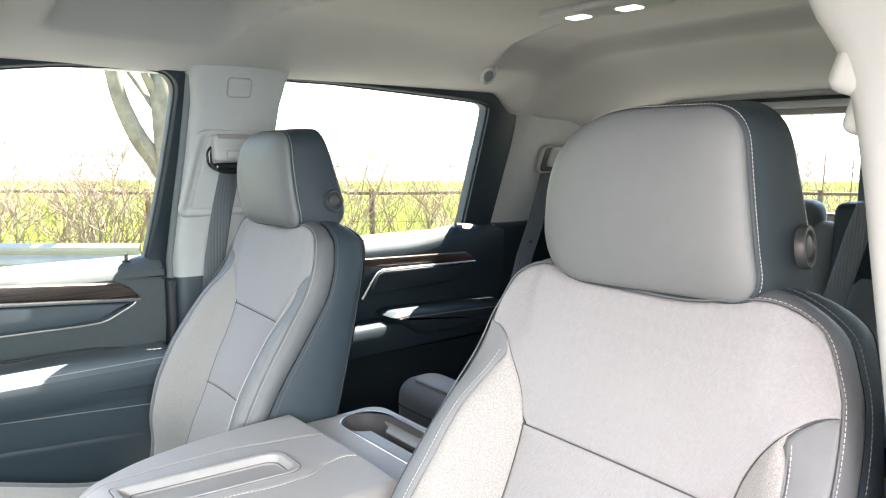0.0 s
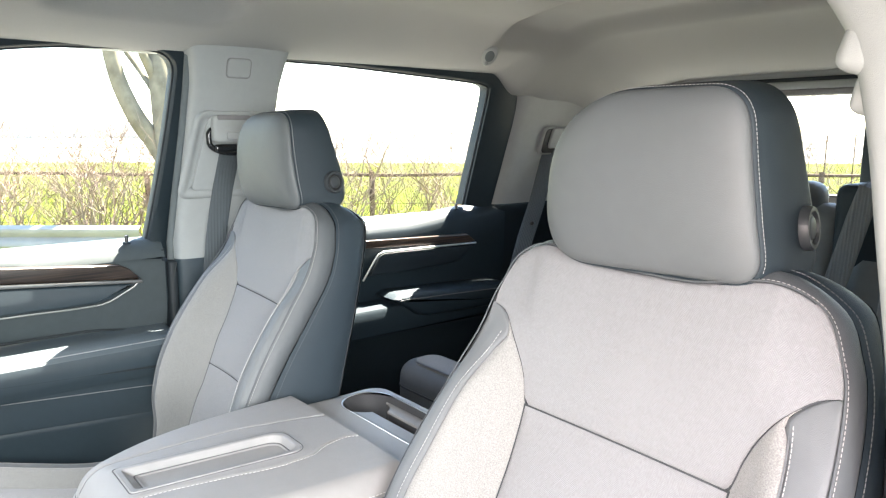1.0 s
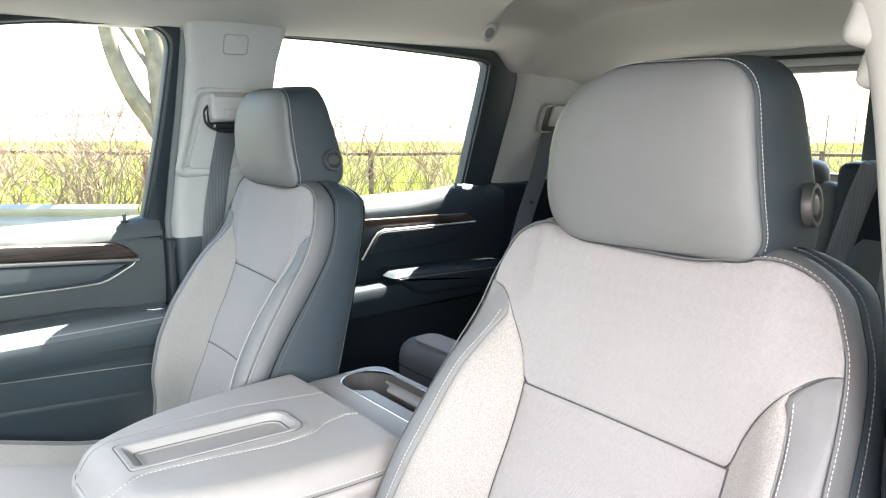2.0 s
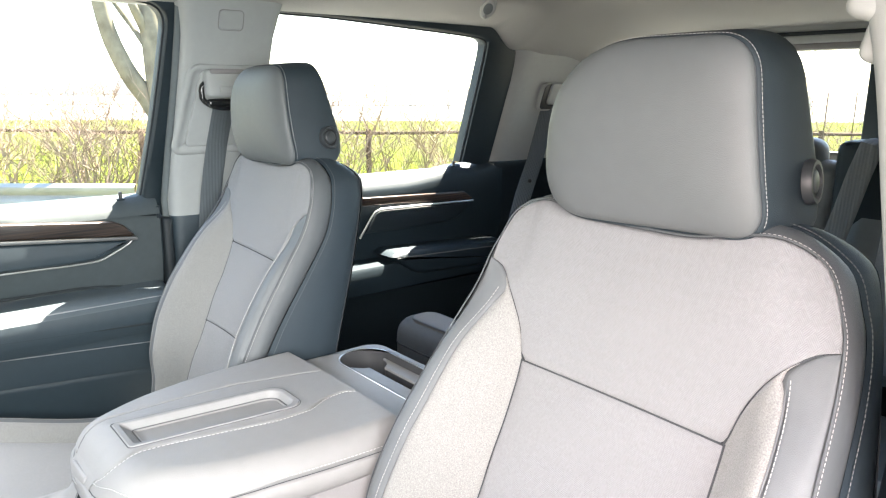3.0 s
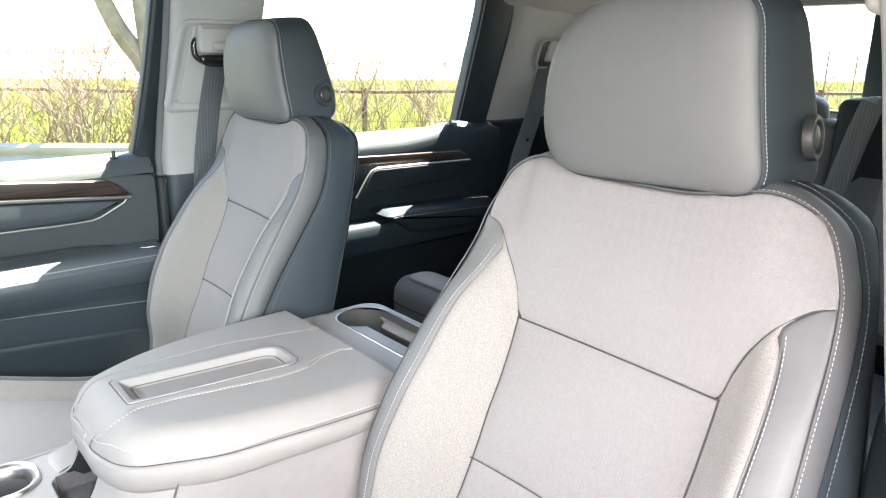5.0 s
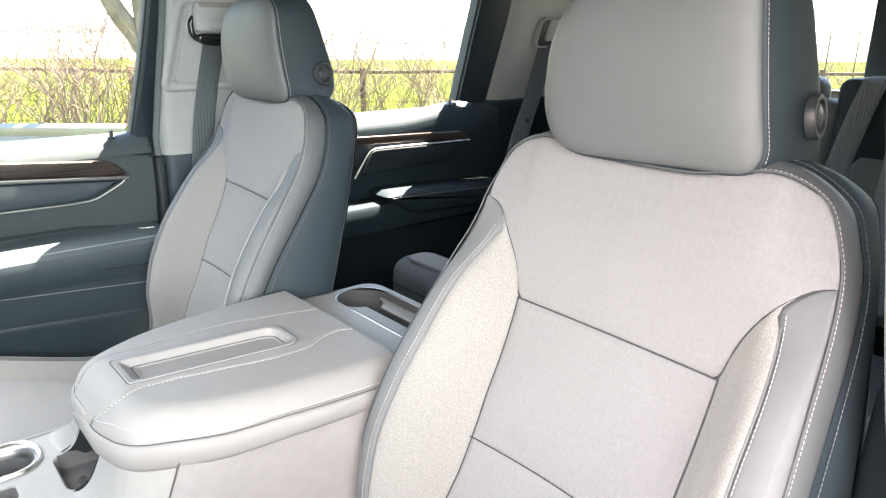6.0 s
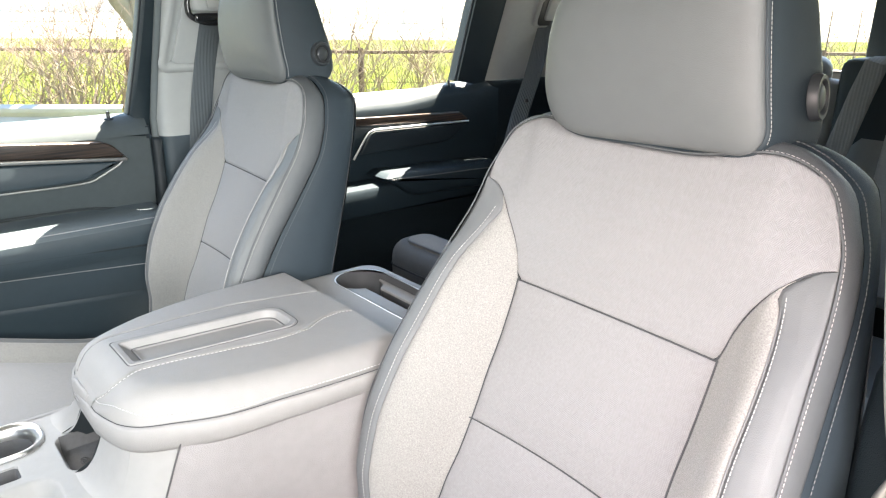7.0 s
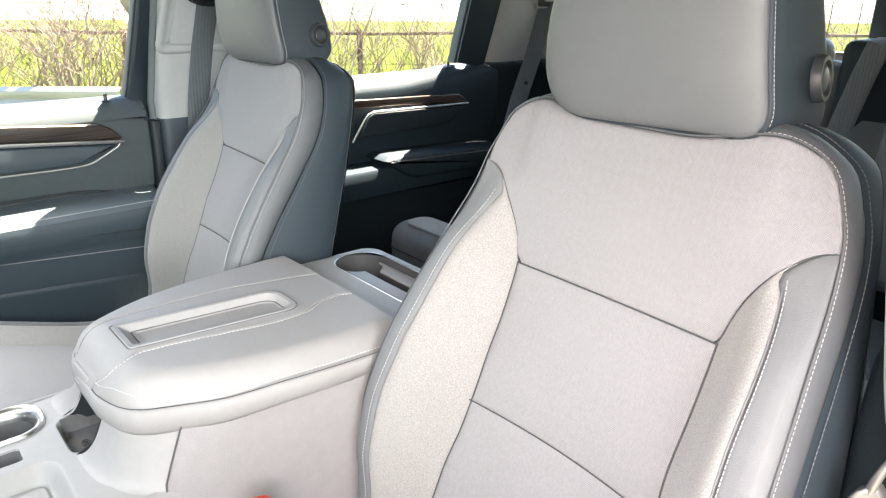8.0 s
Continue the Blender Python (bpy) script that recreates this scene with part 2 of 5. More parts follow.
# ---- mesh helpers ----
def mesh_ob(name, geo, mat, parent=None, label="", smooth=50.0, facing=None):
    verts, faces = geo
    me = bpy.data.meshes.new(name)
    me.from_pydata([tuple(map(float, v)) for v in verts], [], faces)
    me.validate()
    bm = bmesh.new()
    bm.from_mesh(me)
    bmesh.ops.recalc_face_normals(bm, faces=bm.faces)
    if facing is not None:
        for f in bm.faces:
            if f.normal.dot(Vector(facing) - f.calc_center_median()) < 0:
                f.normal_flip()
    bm.to_mesh(me)
    bm.free()
    me.polygons.foreach_set("use_smooth", [True] * len(me.polygons))
    me.set_sharp_from_angle(angle=radians(smooth))
    me.materials.append(mat)
    ob = new(name, me)
    if parent is not None:
        ob.parent = parent
    if label:
        ob["label"] = label
    return ob


def part(name, geo, mat, parent, label="", smooth=50.0, facing=None):
    return mesh_ob(name, geo, mat, parent, label, smooth, facing)


def thing(name, at=(0, 0, 0), label="", category="", group="", kind=""):
    ob = new(name)
    ob.matrix_world = Matrix.Translation(at)
    return tagged(ob, label, category, group, kind)


def join(*geos):
    verts, faces = [], []
    for v, f in geos:
        k = len(verts)
        verts += list(v)
        faces += [tuple(i + k for i in q) for q in f]
    return verts, faces


def moved(geo, m):
    return [m @ Vector(v) for v in geo[0]], geo[1]


def grid(fn, us, vs):
    verts = [fn(u, v) for v in vs for u in us]
    w = len(us)
    faces = [(j * w + i, j * w + i + 1, (j + 1) * w + i + 1, (j + 1) * w + i) for j in range(len(vs) - 1) for i in range(w - 1)]
    return verts, faces


def loft(rings, closed=True, cap0=False, cap1=False):
    n = len(rings[0])
    verts = [p for r in rings for p in r]
    faces = []
    for j in range(len(rings) - 1):
        for i in range(n if closed else n - 1):
            k = (i + 1) % n
            faces.append((j * n + i, j * n + k, (j + 1) * n + k, (j + 1) * n + i))
    if cap0:
        faces.append(tuple(range(n)))
    if cap1:
        faces.append(tuple((len(rings) - 1) * n + i for i in range(n)))
    return verts, faces


def tube(pts, r, n=8, caps=True):
    pts = [Vector(p) for p in pts]
    rings = []
    side = None
    for i, p in enumerate(pts):
        d = (pts[min(i + 1, len(pts) - 1)] - pts[max(i - 1, 0)]).normalized()
        if side is None:
            side = d.orthogonal().normalized()
        side = (side - d * side.dot(d)).normalized()
        up = d.cross(side)
        rad = r(i / (len(pts) - 1)) if callable(r) else r
        rings.append([p + (side * math.cos(a) + up * math.sin(a)) * rad for a in (2 * math.pi * k / n for k in range(n))])
    return loft(rings, True, caps, caps)


def rbox(center, size, r=0.005, seg=2):
    bm = bmesh.new()
    bmesh.ops.create_cube(bm, size=1.0)
    bmesh.ops.scale(bm, vec=size, verts=bm.verts)
    if r:
        bmesh.ops.bevel(bm, geom=list(bm.edges), offset=r, segments=seg, affect="EDGES", profile=0.5)
    bmesh.ops.translate(bm, vec=center, verts=bm.verts)
    bm.verts.index_update()
    geo = [v.co.copy() for v in bm.verts], [tuple(v.index for v in f.verts) for f in bm.faces]
    bm.free()
    return geo


def disc(center, axis, r, depth, n=28, bevel=0.0):
    """A short round plug along an axis, its outer rim rounded."""
    m = Vector(axis).to_track_quat("Z", "Y").to_matrix().to_4x4()
    m.translation = Vector(center)
    prof = [(r, 0.0), (r, depth - bevel), (r - bevel * 0.3, depth - bevel * 0.3), (r - bevel, depth)] if bevel else [(r, 0.0), (r, depth)]
    rings = [[(q * math.cos(2 * math.pi * k / n), q * math.sin(2 * math.pi * k / n), z) for k in range(n)] for q, z in prof]
    return moved(loft(rings, True, True, True), m)


def ring_of(center, axis, r0, r1, depth, n=28):
    m = Vector(axis).to_track_quat("Z", "Y").to_matrix().to_4x4()
    m.translation = Vector(center)
    w = r1 - r0
    prof = [(r0, 0), (r0, depth * 0.7), (r0 + w * 0.25, depth), (r0 + w * 0.75, depth), (r1, depth * 0.6), (r1, 0)]
    rings = [[(q * math.cos(2 * math.pi * k / n), q * math.sin(2 * math.pi * k / n), z) for k in range(n)] for q, z in prof]
    return moved(loft(rings, True), m)


def smooth_line(pts, n, closed=False):
    """n points at even steps along a Catmull-Rom curve through pts."""
    p = [Vector(q) for q in pts]
    out = []
    m = len(p)
    for i in range(m if closed else m - 1):
        a, b, c, d = (p[(i + k) % m] if closed else p[min(max(i + k, 0), m - 1)] for k in (-1, 0, 1, 2))
        for s in range(16):
            t = s / 16
            out.append(0.5 * ((2 * b) + (c - a) * t + (2 * a - 5 * b + 4 * c - d) * t * t + (3 * b - a - 3 * c + d) * t ** 3))
    out.append(p[0] if closed else p[-1])
    return even(out, n + 1)[:-1] if closed else even(out, n)


def even(pts, n):
    pts = [Vector(p) for p in pts]
    acc = [0.0]
    for a, b in zip(pts, pts[1:]):
        acc.append(acc[-1] + (b - a).length)
    res, j = [], 0
    for k in range(n):
        s = acc[-1] * k / (n - 1)
        while j < len(pts) - 2 and acc[j + 1] < s:
            j += 1
        span = acc[j + 1] - acc[j]
        res.append(pts[j].lerp(pts[j + 1], (s - acc[j]) / span if span > 1e-9 else 0))
    return res


def length_of(pts):
    return sum((Vector(b) - Vector(a)).length for a, b in zip(pts, pts[1:]))


def stitches(pts, step=0.0044, fill=0.74, r=0.00046):
    """Separate thread stitches along a line."""
    n = max(2, int(length_of(pts) / step))
    line = even(pts, n * 2 + 1)
    geos = []
    for k in range(n):
        a, b = line[2 * k], line[2 * k + 2]
        d = b - a
        p0, p1 = a + d * (0.5 - fill / 2), a + d * (0.5 + fill / 2)
        geos.append(tube([p0, p0.lerp(p1, 0.2), p0.lerp(p1, 0.8), p1], lambda t: r * (0.5 if t in (0.0, 1.0) else 1.0), n=5))
    return join(*geos)


def inset(poly, d):
    """A closed (a, b) outline moved inwards by d."""
    n = len(poly)
    area = sum(poly[i][0] * poly[(i + 1) % n][1] - poly[(i + 1) % n][0] * poly[i][1] for i in range(n))
    s = 1 if area > 0 else -1
    out = []
    for i in range(n):
        (ax, ay), (bx, by), (cx, cy) = poly[i - 1], poly[i], poly[(i + 1) % n]
        e, f = Vector((bx - ax, by - ay)), Vector((cx - bx, cy - by))
        if e.length < 1e-9 or f.length < 1e-9:
            out.append((bx, by))
            continue
        e.normalize(), f.normalize()
        nrm = Vector((-e.y - f.y, e.x + f.x))
        k = max(0.35, nrm.length_squared / 2)
        out.append((bx + s * nrm.x * d / k, by + s * nrm.y * d / k))
    return out


def plate(outline, place, back, front, r=0.004, cap=True):
    """A raised plate: a closed (a, b) outline, lifted from depth back to depth front with a rounded rim. place(a, b, depth) gives the point."""
    rings = [[place(a, b, back) for a, b in outline]]
    for k in range(4):
        ang = math.pi / 2 * k / 3
        rings.append([place(a, b, front - r * (1 - math.sin(ang)) if front > back else front + r * (1 - math.sin(ang)))
                      for a, b in inset(outline, r * (1 - math.cos(ang)))])
    return loft(rings, True, False, cap)


def rounded(w, h, r, n=6):
    """A rounded rectangle about 0, 0."""
    out = []
    for cx, cy, a0 in ((w / 2 - r, h / 2 - r, 0), (-w / 2 + r, h / 2 - r, 90), (-w / 2 + r, -h / 2 + r, 180), (w / 2 - r, -h / 2 + r, 270)):
        for k in range(n + 1):
            a = radians(a0 + 90 * k / n)
            out.append((cx + r * math.cos(a), cy + r * math.sin(a)))
    return out


def lerp(a, b, t):
    return a + (b - a) * t


def step_in(x, a, b):
    t = min(max((x - a) / (b - a), 0.0), 1.0)
    return t * t * (3 - 2 * t)


def spread(n, edge=0.04):
    """0..1, closer together at both ends."""
    return [0.0, edge * 0.18, edge * 0.45, edge * 0.9] + [lerp(edge * 1.6, 1 - edge * 1.6, i / (n - 1)) for i in range(n)] + [1 - edge * 0.9, 1 - edge * 0.45, 1 - edge * 0.18, 1.0]


def table(xs, ys):
    """A smooth function through points (limited cubic)."""
    xs, ys = np.array(xs, float), np.array(ys, float)
    d = np.diff(ys) / np.diff(xs)
    m = np.zeros(len(xs))
    m[0], m[-1] = d[0], d[-1]
    for i in range(1, len(xs) - 1):
        m[i] = 0 if d[i - 1] * d[i] <= 0 else 2 * d[i - 1] * d[i] / (d[i - 1] + d[i])

    def at(x):
        x = min(max(x, xs[0]), xs[-1])
        i = min(int(np.searchsorted(xs, x, "right")) - 1, len(xs) - 2)
        h = xs[i + 1] - xs[i]
        t = (x - xs[i]) / h
        return float((2 * t**3 - 3 * t**2 + 1) * ys[i] + (t**3 - 2 * t**2 + t) * h * m[i] + (-2 * t**3 + 3 * t**2) * ys[i + 1] + (t**3 - t**2) * h * m[i + 1])
    return at


# ---- front seats ----
RECLINE = radians(11)
SEAT_Z = 1.1065          # height of the backrest's middle seam
FLOOR_Z = 0.36
CR, SR = math.cos(RECLINE), math.sin(RECLINE)


def lean(u, o, h):
    """A point of a backrest: across, forward of its face, up along it; from the seat's foot."""
    return Vector((u, -o * CR + h * SR, (SEAT_Z - FLOOR_Z) + o * SR + h * CR))


HS = [-0.50, -0.40, -0.32, -0.25, -0.20, -0.12, -0.06, 0.0, 0.06, 0.10, 0.14, 0.20]
insert_u = table(HS, [.1524, .1471, .1415, .1338, .1262, .1198, .1204, .1217, .125, .13, .13, .13])
insert_o = table(HS, [.056, .0554, .0524, .047, .0381, .0265, .0108, .0006, -.002, -.002, -.003, -.006])
ridge_u = table(HS, [.2023, .1981, .1989, .2001, .2008, .1917, .1843, .1796, .1654, .1539, .148, .14])
ridge_o = table(HS, [.0704, .0918, .0948, .1073, .1055, .0923, .0717, .0449, .0077, -.004, -.006, -.010])
seam_u = table(HS, [.2284, .2325, .2346, .234, .2319, .2256, .2188, .2109, .2025, .1964, .183, .178])
seam_o = table(HS, [.0476, .066, .0823, .094, .098, .083, .063, .0365, .010, -.0003, -.006, -.012])
YOKE_A = [.1205, .1235, .127, .1373, .1551, .1792, .196]
YOKE_H = [-.002, .005, .0198, .044, .0702, .0924, .0985]
yoke_low = table([0, .112, *YOKE_A], [-.003, -.003, *YOKE_H])
yoke_top = table([0, .049, .076, .1024, .1252, .1463, .1663, .1778, .1874, .1945], [.163, .1634, .1668, .1726, .1755, .172, .1621, .1489, .1269, .1055])
tip_u = table([-.012, *YOKE_H], [.1205, *YOKE_A])
YOKE_W = .1955


def face_o(u, h):
    """How far the backrest's front stands forward."""
    a = abs(u)
    k = [0.0, insert_u(h), ridge_u(h), seam_u(h)]
    if k[2] <= k[1] + 0.008:
        k[2] = k[1] + 0.008
    if k[3] <= k[2] + 0.008:
        k[3] = k[2] + 0.008
    v = [insert_o(h) - 0.003 - 0.008 * min(1, max(0, (-h - .03) / .12)), insert_o(h), ridge_o(h), seam_o(h)]
    # the outer vinyl rolls over before it falls away to its seam
    k.insert(3, lerp(k[2], k[3], .72))
    v.insert(3, lerp(v[2], v[3], .16))
    x = [-k[1], *k]
    return table(x, [v[1], *v])(a)


def padded(fn, us, vs, size, puff=0.004, groove=0.0026, soft=0.0026):
    """A cloth or vinyl panel: its edges sink into the seams and its middle swells a little."""
    w, l = size

    def at(s, t):
        u, h = fn(s, t)
        d = min(min(s, 1 - s) * w, min(t, 1 - t) * l)
        lift = -groove * math.exp(-((d / soft) ** 2) * 1.2) + puff * (1 - math.exp(-d / 0.03))
        return lean(u, face_o(u, h) + lift, h)
    return grid(at, us, vs)


def seat_strip_lines():
    """The three lines that run round a backrest: front seam, side seam and rear edge, right half from the bottom to the middle of the top."""
    front = [(.2284, .0476, -.5), (.2346, .0823, -.32), (.2319, .098, -.2), (.2235, .0768, -.1), (.2107, .036, .0015), (.2022, .0093, .062), (.1957, -.0012, .105), (.1874, -.0051, .127),
             (.1778, -.0065, .149), (.1663, -.0082, .162), (.1463, -.0068, .172), (.1252, -.0043, .1755), (.1024, -.0035, .1726), (.076, -.0012, .1668), (.0488, .0, .1634), (0, .0, .163)]
    side = [(.2423, .0271, -.5), (.2457, .0579, -.323), (.239, .0684, -.203), (.228, .0418, -.101), (.2146, -.0041, 0), (.205, -.0323, .0624), (.1977, -.0404, .1057), (.1896, -.0428, .1283),
            (.179, -.0434, .1532), (.1618, -.0431, .1681), (.1389, -.0398, .181), (.1188, -.0336, .1865), (.0962, -.033, .1864), (.0726, -.0321, .1813), (.049, -.0312, .1773), (0, -.0302, .178)]
    back = [(.2461, -.0751, -.5), (.241, -.0715, -.316), (.2322, -.069, -.196), (.2234, -.077, -.096), (.2063, -.0908, .0026), (.194, -.0984, .0634), (.1836, -.1034, .1103), (.1779, -.1047, .1357),
            (.170, -.1032, .1598), (.1556, -.1017, .1718), (.1404, -.0932, .1795), (.1157, -.0896, .1838), (.0953, -.0859, .1819), (.0721, -.0814, .1771), (.0489, -.0768, .1725), (0, -.0721, .172)]
    return front, side, back


def mirrored_line(half, n):
    full = half + [(-u, o, h) for u, o, h in reversed(half[:-1])]
    return smooth_line(full, n)


def bulged(a, b, bulge, m, n_dir):
    """A strip from line a to line b, swollen along n_dir(i)."""
    rings = []
    for j in range(m + 1):
        t = j / m
        dip = -(0.0012 if t < .5 else 0.0035) * math.exp(-((min(t, 1 - t) * 0.05 / 0.006) ** 2))
        rings.append([p.lerp(q, t) + n_dir(i) * (bulge * math.sin(math.pi * t) + dip) for i, (p, q) in enumerate(zip(a, b))])
    return rings


def soft_quad(corners, radii, n=160):
    """A quadrangle (across, up) with rounded corners, n even steps round it."""
    pts = []
    for i, (c, r) in enumerate(zip(corners, radii)):
        c, a, b = (Vector((*q, 0)) for q in (c, corners[i - 1], corners[(i + 1) % len(corners)]))
        p, q = c + (a - c).normalized() * r, c + (b - c).normalized() * r
        pts += [p * (1 - t) ** 2 + c * 2 * t * (1 - t) + q * t * t for t in (k / 12 for k in range(13))]
    return [(p.x, p.y) for p in even(pts + pts[:1], n + 1)[:-1]]


FACE_QUAD = [(-.1115, .1615), (.119, .1690), (.1005, .3315), (-.090, .3275)]
REAR_QUAD = [(-.116, .168), (.1285, .168), (.1035, .350), (-.086, .347)]
head_front = table([.15, .167, .19, .217, .2456, .275, .305, .34], [-.016, -.0065, .0007, .010, .018, .025, .0305, .035])
head_back = table([.15, .178, .204, .237, .274, .310, .337, .36], [-.058, -.070, -.081, -.074, -.059, -.0426, -.030, -.018])


def face_at(a, h):
    """The headrest's face seam: it leans forward at the top and stands a little aslant."""
    return head_front(h) - .09 * (a - .117)


def front_seat(name):
    root = thing(name, (0, 0, 0), "light grey cloth and slate vinyl bucket seat with pale stitching", "seat", "front seats")
    back = thing("backrest")
    back.parent = root
    us, vs = spread(34, 0.05), spread(30, 0.05)

    # centre panels
    part("yoke_panel", padded(lambda s, t: (lerp(-YOKE_W, YOKE_W, s), lerp(yoke_low(abs(lerp(-YOKE_W, YOKE_W, s))), yoke_top(abs(lerp(-YOKE_W, YOKE_W, s))), t)),
                              spread(60, 0.03), spread(22, 0.06), (.40, .17)), INSERT, back, "grey cloth panel woven in small diamonds")
    part("middle_panel", padded(lambda s, t: (insert_u(lerp(-.165, -.003, t)) * (2 * s - 1), lerp(-.165, -.003, t)), us, vs, (.25, .18)), INSERT, back,
         "grey cloth panel woven in small diamonds")
    part("lower_panel", padded(lambda s, t: (insert_u(lerp(-.5, -.165, t)) * (2 * s - 1), lerp(-.5, -.165, t)), us, vs, (.28, .30)), INSERT, back,
         "grey cloth panel woven in small diamonds")
    for sg in (-1, 1):
        def cloth(s, t, sg=sg):
            h = lerp(-.5, .084, t)
            a = insert_u(h) if h < 0 else tip_u(h)
            b = ridge_u(h) if h < 0.05 else lerp(ridge_u(h), tip_u(h) + 0.001, step_in(h, 0.05, 0.084))
            return sg * lerp(a, max(b, a + 0.001), s), h
        part("cloth_bolster", padded(cloth, spread(18, 0.1), spread(70, 0.02), (.06, .58), puff=0.005), HEATHER, back, "pale heathered cloth bolster")

        def vinyl(s, t, sg=sg):
            h = lerp(-.5, .099, t)
            a = ridge_u(h) if h < 0.05 else max(lerp(ridge_u(h), tip_u(h) + 0.001, step_in(h, 0.05, 0.084)), tip_u(h) if h > 0.084 else 0)
            return sg * lerp(a, max(seam_u(h), a + 0.0005), s), h
        part("vinyl_bolster", padded(vinyl, spread(14, 0.12), spread(70, 0.02), (.04, .6), puff=0.004), VINYL, back)
        ridge = [lean(sg * (ridge_u(h) + 0.0045), face_o(sg * (ridge_u(h) + 0.0045), h) + 0.0035, h) for h in (lerp(-.45, .07, k / 90) for k in range(91))]
        part("bolster_stitching", stitches(ridge), THREAD, back)

    # dark cords sunk in the seams between the panels
    def cord(pts):
        return tube([lean(u, face_o(u, h) - 0.0020, h) for u, h in pts], 0.0011, 5)
    part("seam_cord", cord([(lerp(-.121, .121, k / 30), -.003) for k in range(31)]), DARK_THREAD, back)
    part("seam_cord", cord([(lerp(-.127, .127, k / 30), -.165) for k in range(31)]), DARK_THREAD, back)
    for sg in (-1, 1):
        part("seam_cord", cord([(sg * a, yoke_low(a)) for a in (lerp(.1205, .193, k / 30) for k in range(31))]), DARK_THREAD, back)
        part("seam_cord", tube([lean(sg * (ridge_u(h) - .0005), face_o(ridge_u(h), h) - .0012, h) for h in (lerp(-.49, .066, k / 80) for k in range(81))], .0009, 5), VINYL, back)
        part("seam_cord", cord([(sg * insert_u(h), h) for h in (lerp(-.48, -.002, k / 60) for k in range(61))]), DARK_THREAD, back)

    # strips round the side and top, and the shell behind
    n = 200
    f, s_, b_ = (mirrored_line(q, n) for q in seat_strip_lines())

    def out(i):
        d = Vector((s_[i].x, 0, max(s_[i].z + 0.02, 0) * 1.2 if s_[i].z > 0.1 else 0))
        return d.normalized() if d.length > 1e-6 else Vector((0, 0, 1))
    strip = [[lean(p.x, p.y, p.z) for p in r] for r in bulged(f, s_, 0.004, 8, out)]
    part("front_strip", loft(strip, False), EDGE_VINYL, back, "slate vinyl border strip, partly shaded in its colour")
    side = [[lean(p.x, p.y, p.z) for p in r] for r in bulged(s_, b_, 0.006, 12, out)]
    part("side_panel", loft(side, False), SHADED_VINYL, back, "slate vinyl side panel, its shade put into the colour")
    piping = [lean(p.x * 1.004, p.y + 0.001, p.z + 0.001) for p in f]
    part("seam_piping", tube(piping, 0.0009, 6), EDGE_VINYL, back)
    part("seam_stitching", stitches([lean(lerp(p.x, q.x, .10) + out(i).x * 0.0010, lerp(p.y, q.y, .10) + .0008, lerp(p.z, q.z, .10) + out(i).z * 0.0014) for i, (p, q) in enumerate(zip(f, s_))], .0042, .70, .00038), THREAD, back)
    part("side_stitching", stitches([lean(lerp(p.x, q.x, .06) + out(i).x * 0.003, lerp(p.y, q.y, .06), lerp(p.z, q.z, .06) + out(i).z * 0.003) for i, (p, q) in enumerate(zip(s_, b_))], r=0.0005), GREY_THREAD, back)
    part("edge_piping", tube([lean(p.x + out(i).x * 0.002, p.y + 0.004, p.z + out(i).z * 0.002) for i, p in enumerate(b_)], 0.0007, 6), DARK_THREAD, back)
    half = n // 2
    rear = [[lean(lerp(b_[i].x, b_[n - 1 - i].x, t), lerp(b_[i].y, b_[n - 1 - i].y, t) - 0.035 * math.sin(math.pi * t) ** 0.6, b_[i].z) for i in range(half)] for t in (k / 24 for k in range(25))]
    part("rear_shell", loft(rear, False), DOOR_DARK, back, "dark plastic seat back shell")

    # headrest
    head = thing("headrest")
    head.parent = root
    ring, rear_ring = soft_quad(FACE_QUAD, (.056, .030, .036, .092)), soft_quad(REAR_QUAD, (.040, .030, .040, .055))
    m = len(ring)
    cx, ch = .006, .248

    def face_ring(k, rise):
        return [lean(cx + (a - cx) * k, face_at(cx + (a - cx) * k, ch + (h - ch) * k) + rise, ch + (h - ch) * k) for a, h in ring]

    def skin(t, grow=0.0, dip=0.0):
        """A ring between the face seam (0) and the rear edge (1)."""
        rows = []
        for (a, h), (c, g) in zip(ring, rear_ring):
            p, q = Vector((a, face_at(a, h), h)), Vector((c, head_back(g), g))
            p = p.lerp(q, t)
            away = Vector((p.x - cx, 0, p.z - ch)).normalized()
            p += away * (grow + .0035 * math.sin(math.pi * t)) - Vector((0, dip, 0))
            rows.append(lean(p.x, p.y, p.z))
        return rows
    # the seam sinks in a groove, and the face swells slowly towards its middle
    face = [face_ring(k, rise) for k, rise in ((.982, -.004), (.990, -.0008), (.994, .0014), (.990, .0034), (.975, .0056), (.95, .0078), (.91, .0100), (.86, .0120), (.78, .0142),
                                              (.66, .0162), (.5, .0178), (.33, .0188), (.16, .0192), (.02, .0193))]
    part("face_panel", loft(face, True, False, True), HEAD_VINYL, head)
    sides = [skin(0, -.004, .001), skin(.008, -.0008), skin(.02, .0008), skin(.06, .0014)] + [skin(k / 12) for k in range(2, 12)]
    sides += [skin(.97, -.0008), skin(1.0, -.003), skin(1.04, -.008), skin(1.07, -.016)]
    for k in (.7, .4, .1):
        sides.append([lean(cx + (a - cx) * k, head_back(ch + (h - ch) * .85) - .014, ch + (h - ch) * k * .9) for a, h in rear_ring])
    part("side_shell", loft(sides, True, False, True), HEAD_SIDE, head, "slate vinyl headrest side, shade put into its colour")
    # the stitching runs up one side, over the top and down the other, and leaves the bottom seam plain
    seam = skin(.045, .0016)
    low = min(range(m), key=lambda i: abs(ring[i][0] - cx) + 4 * (ring[i][1] - ch))
    around = [(low + k) % m for k in range(m)]
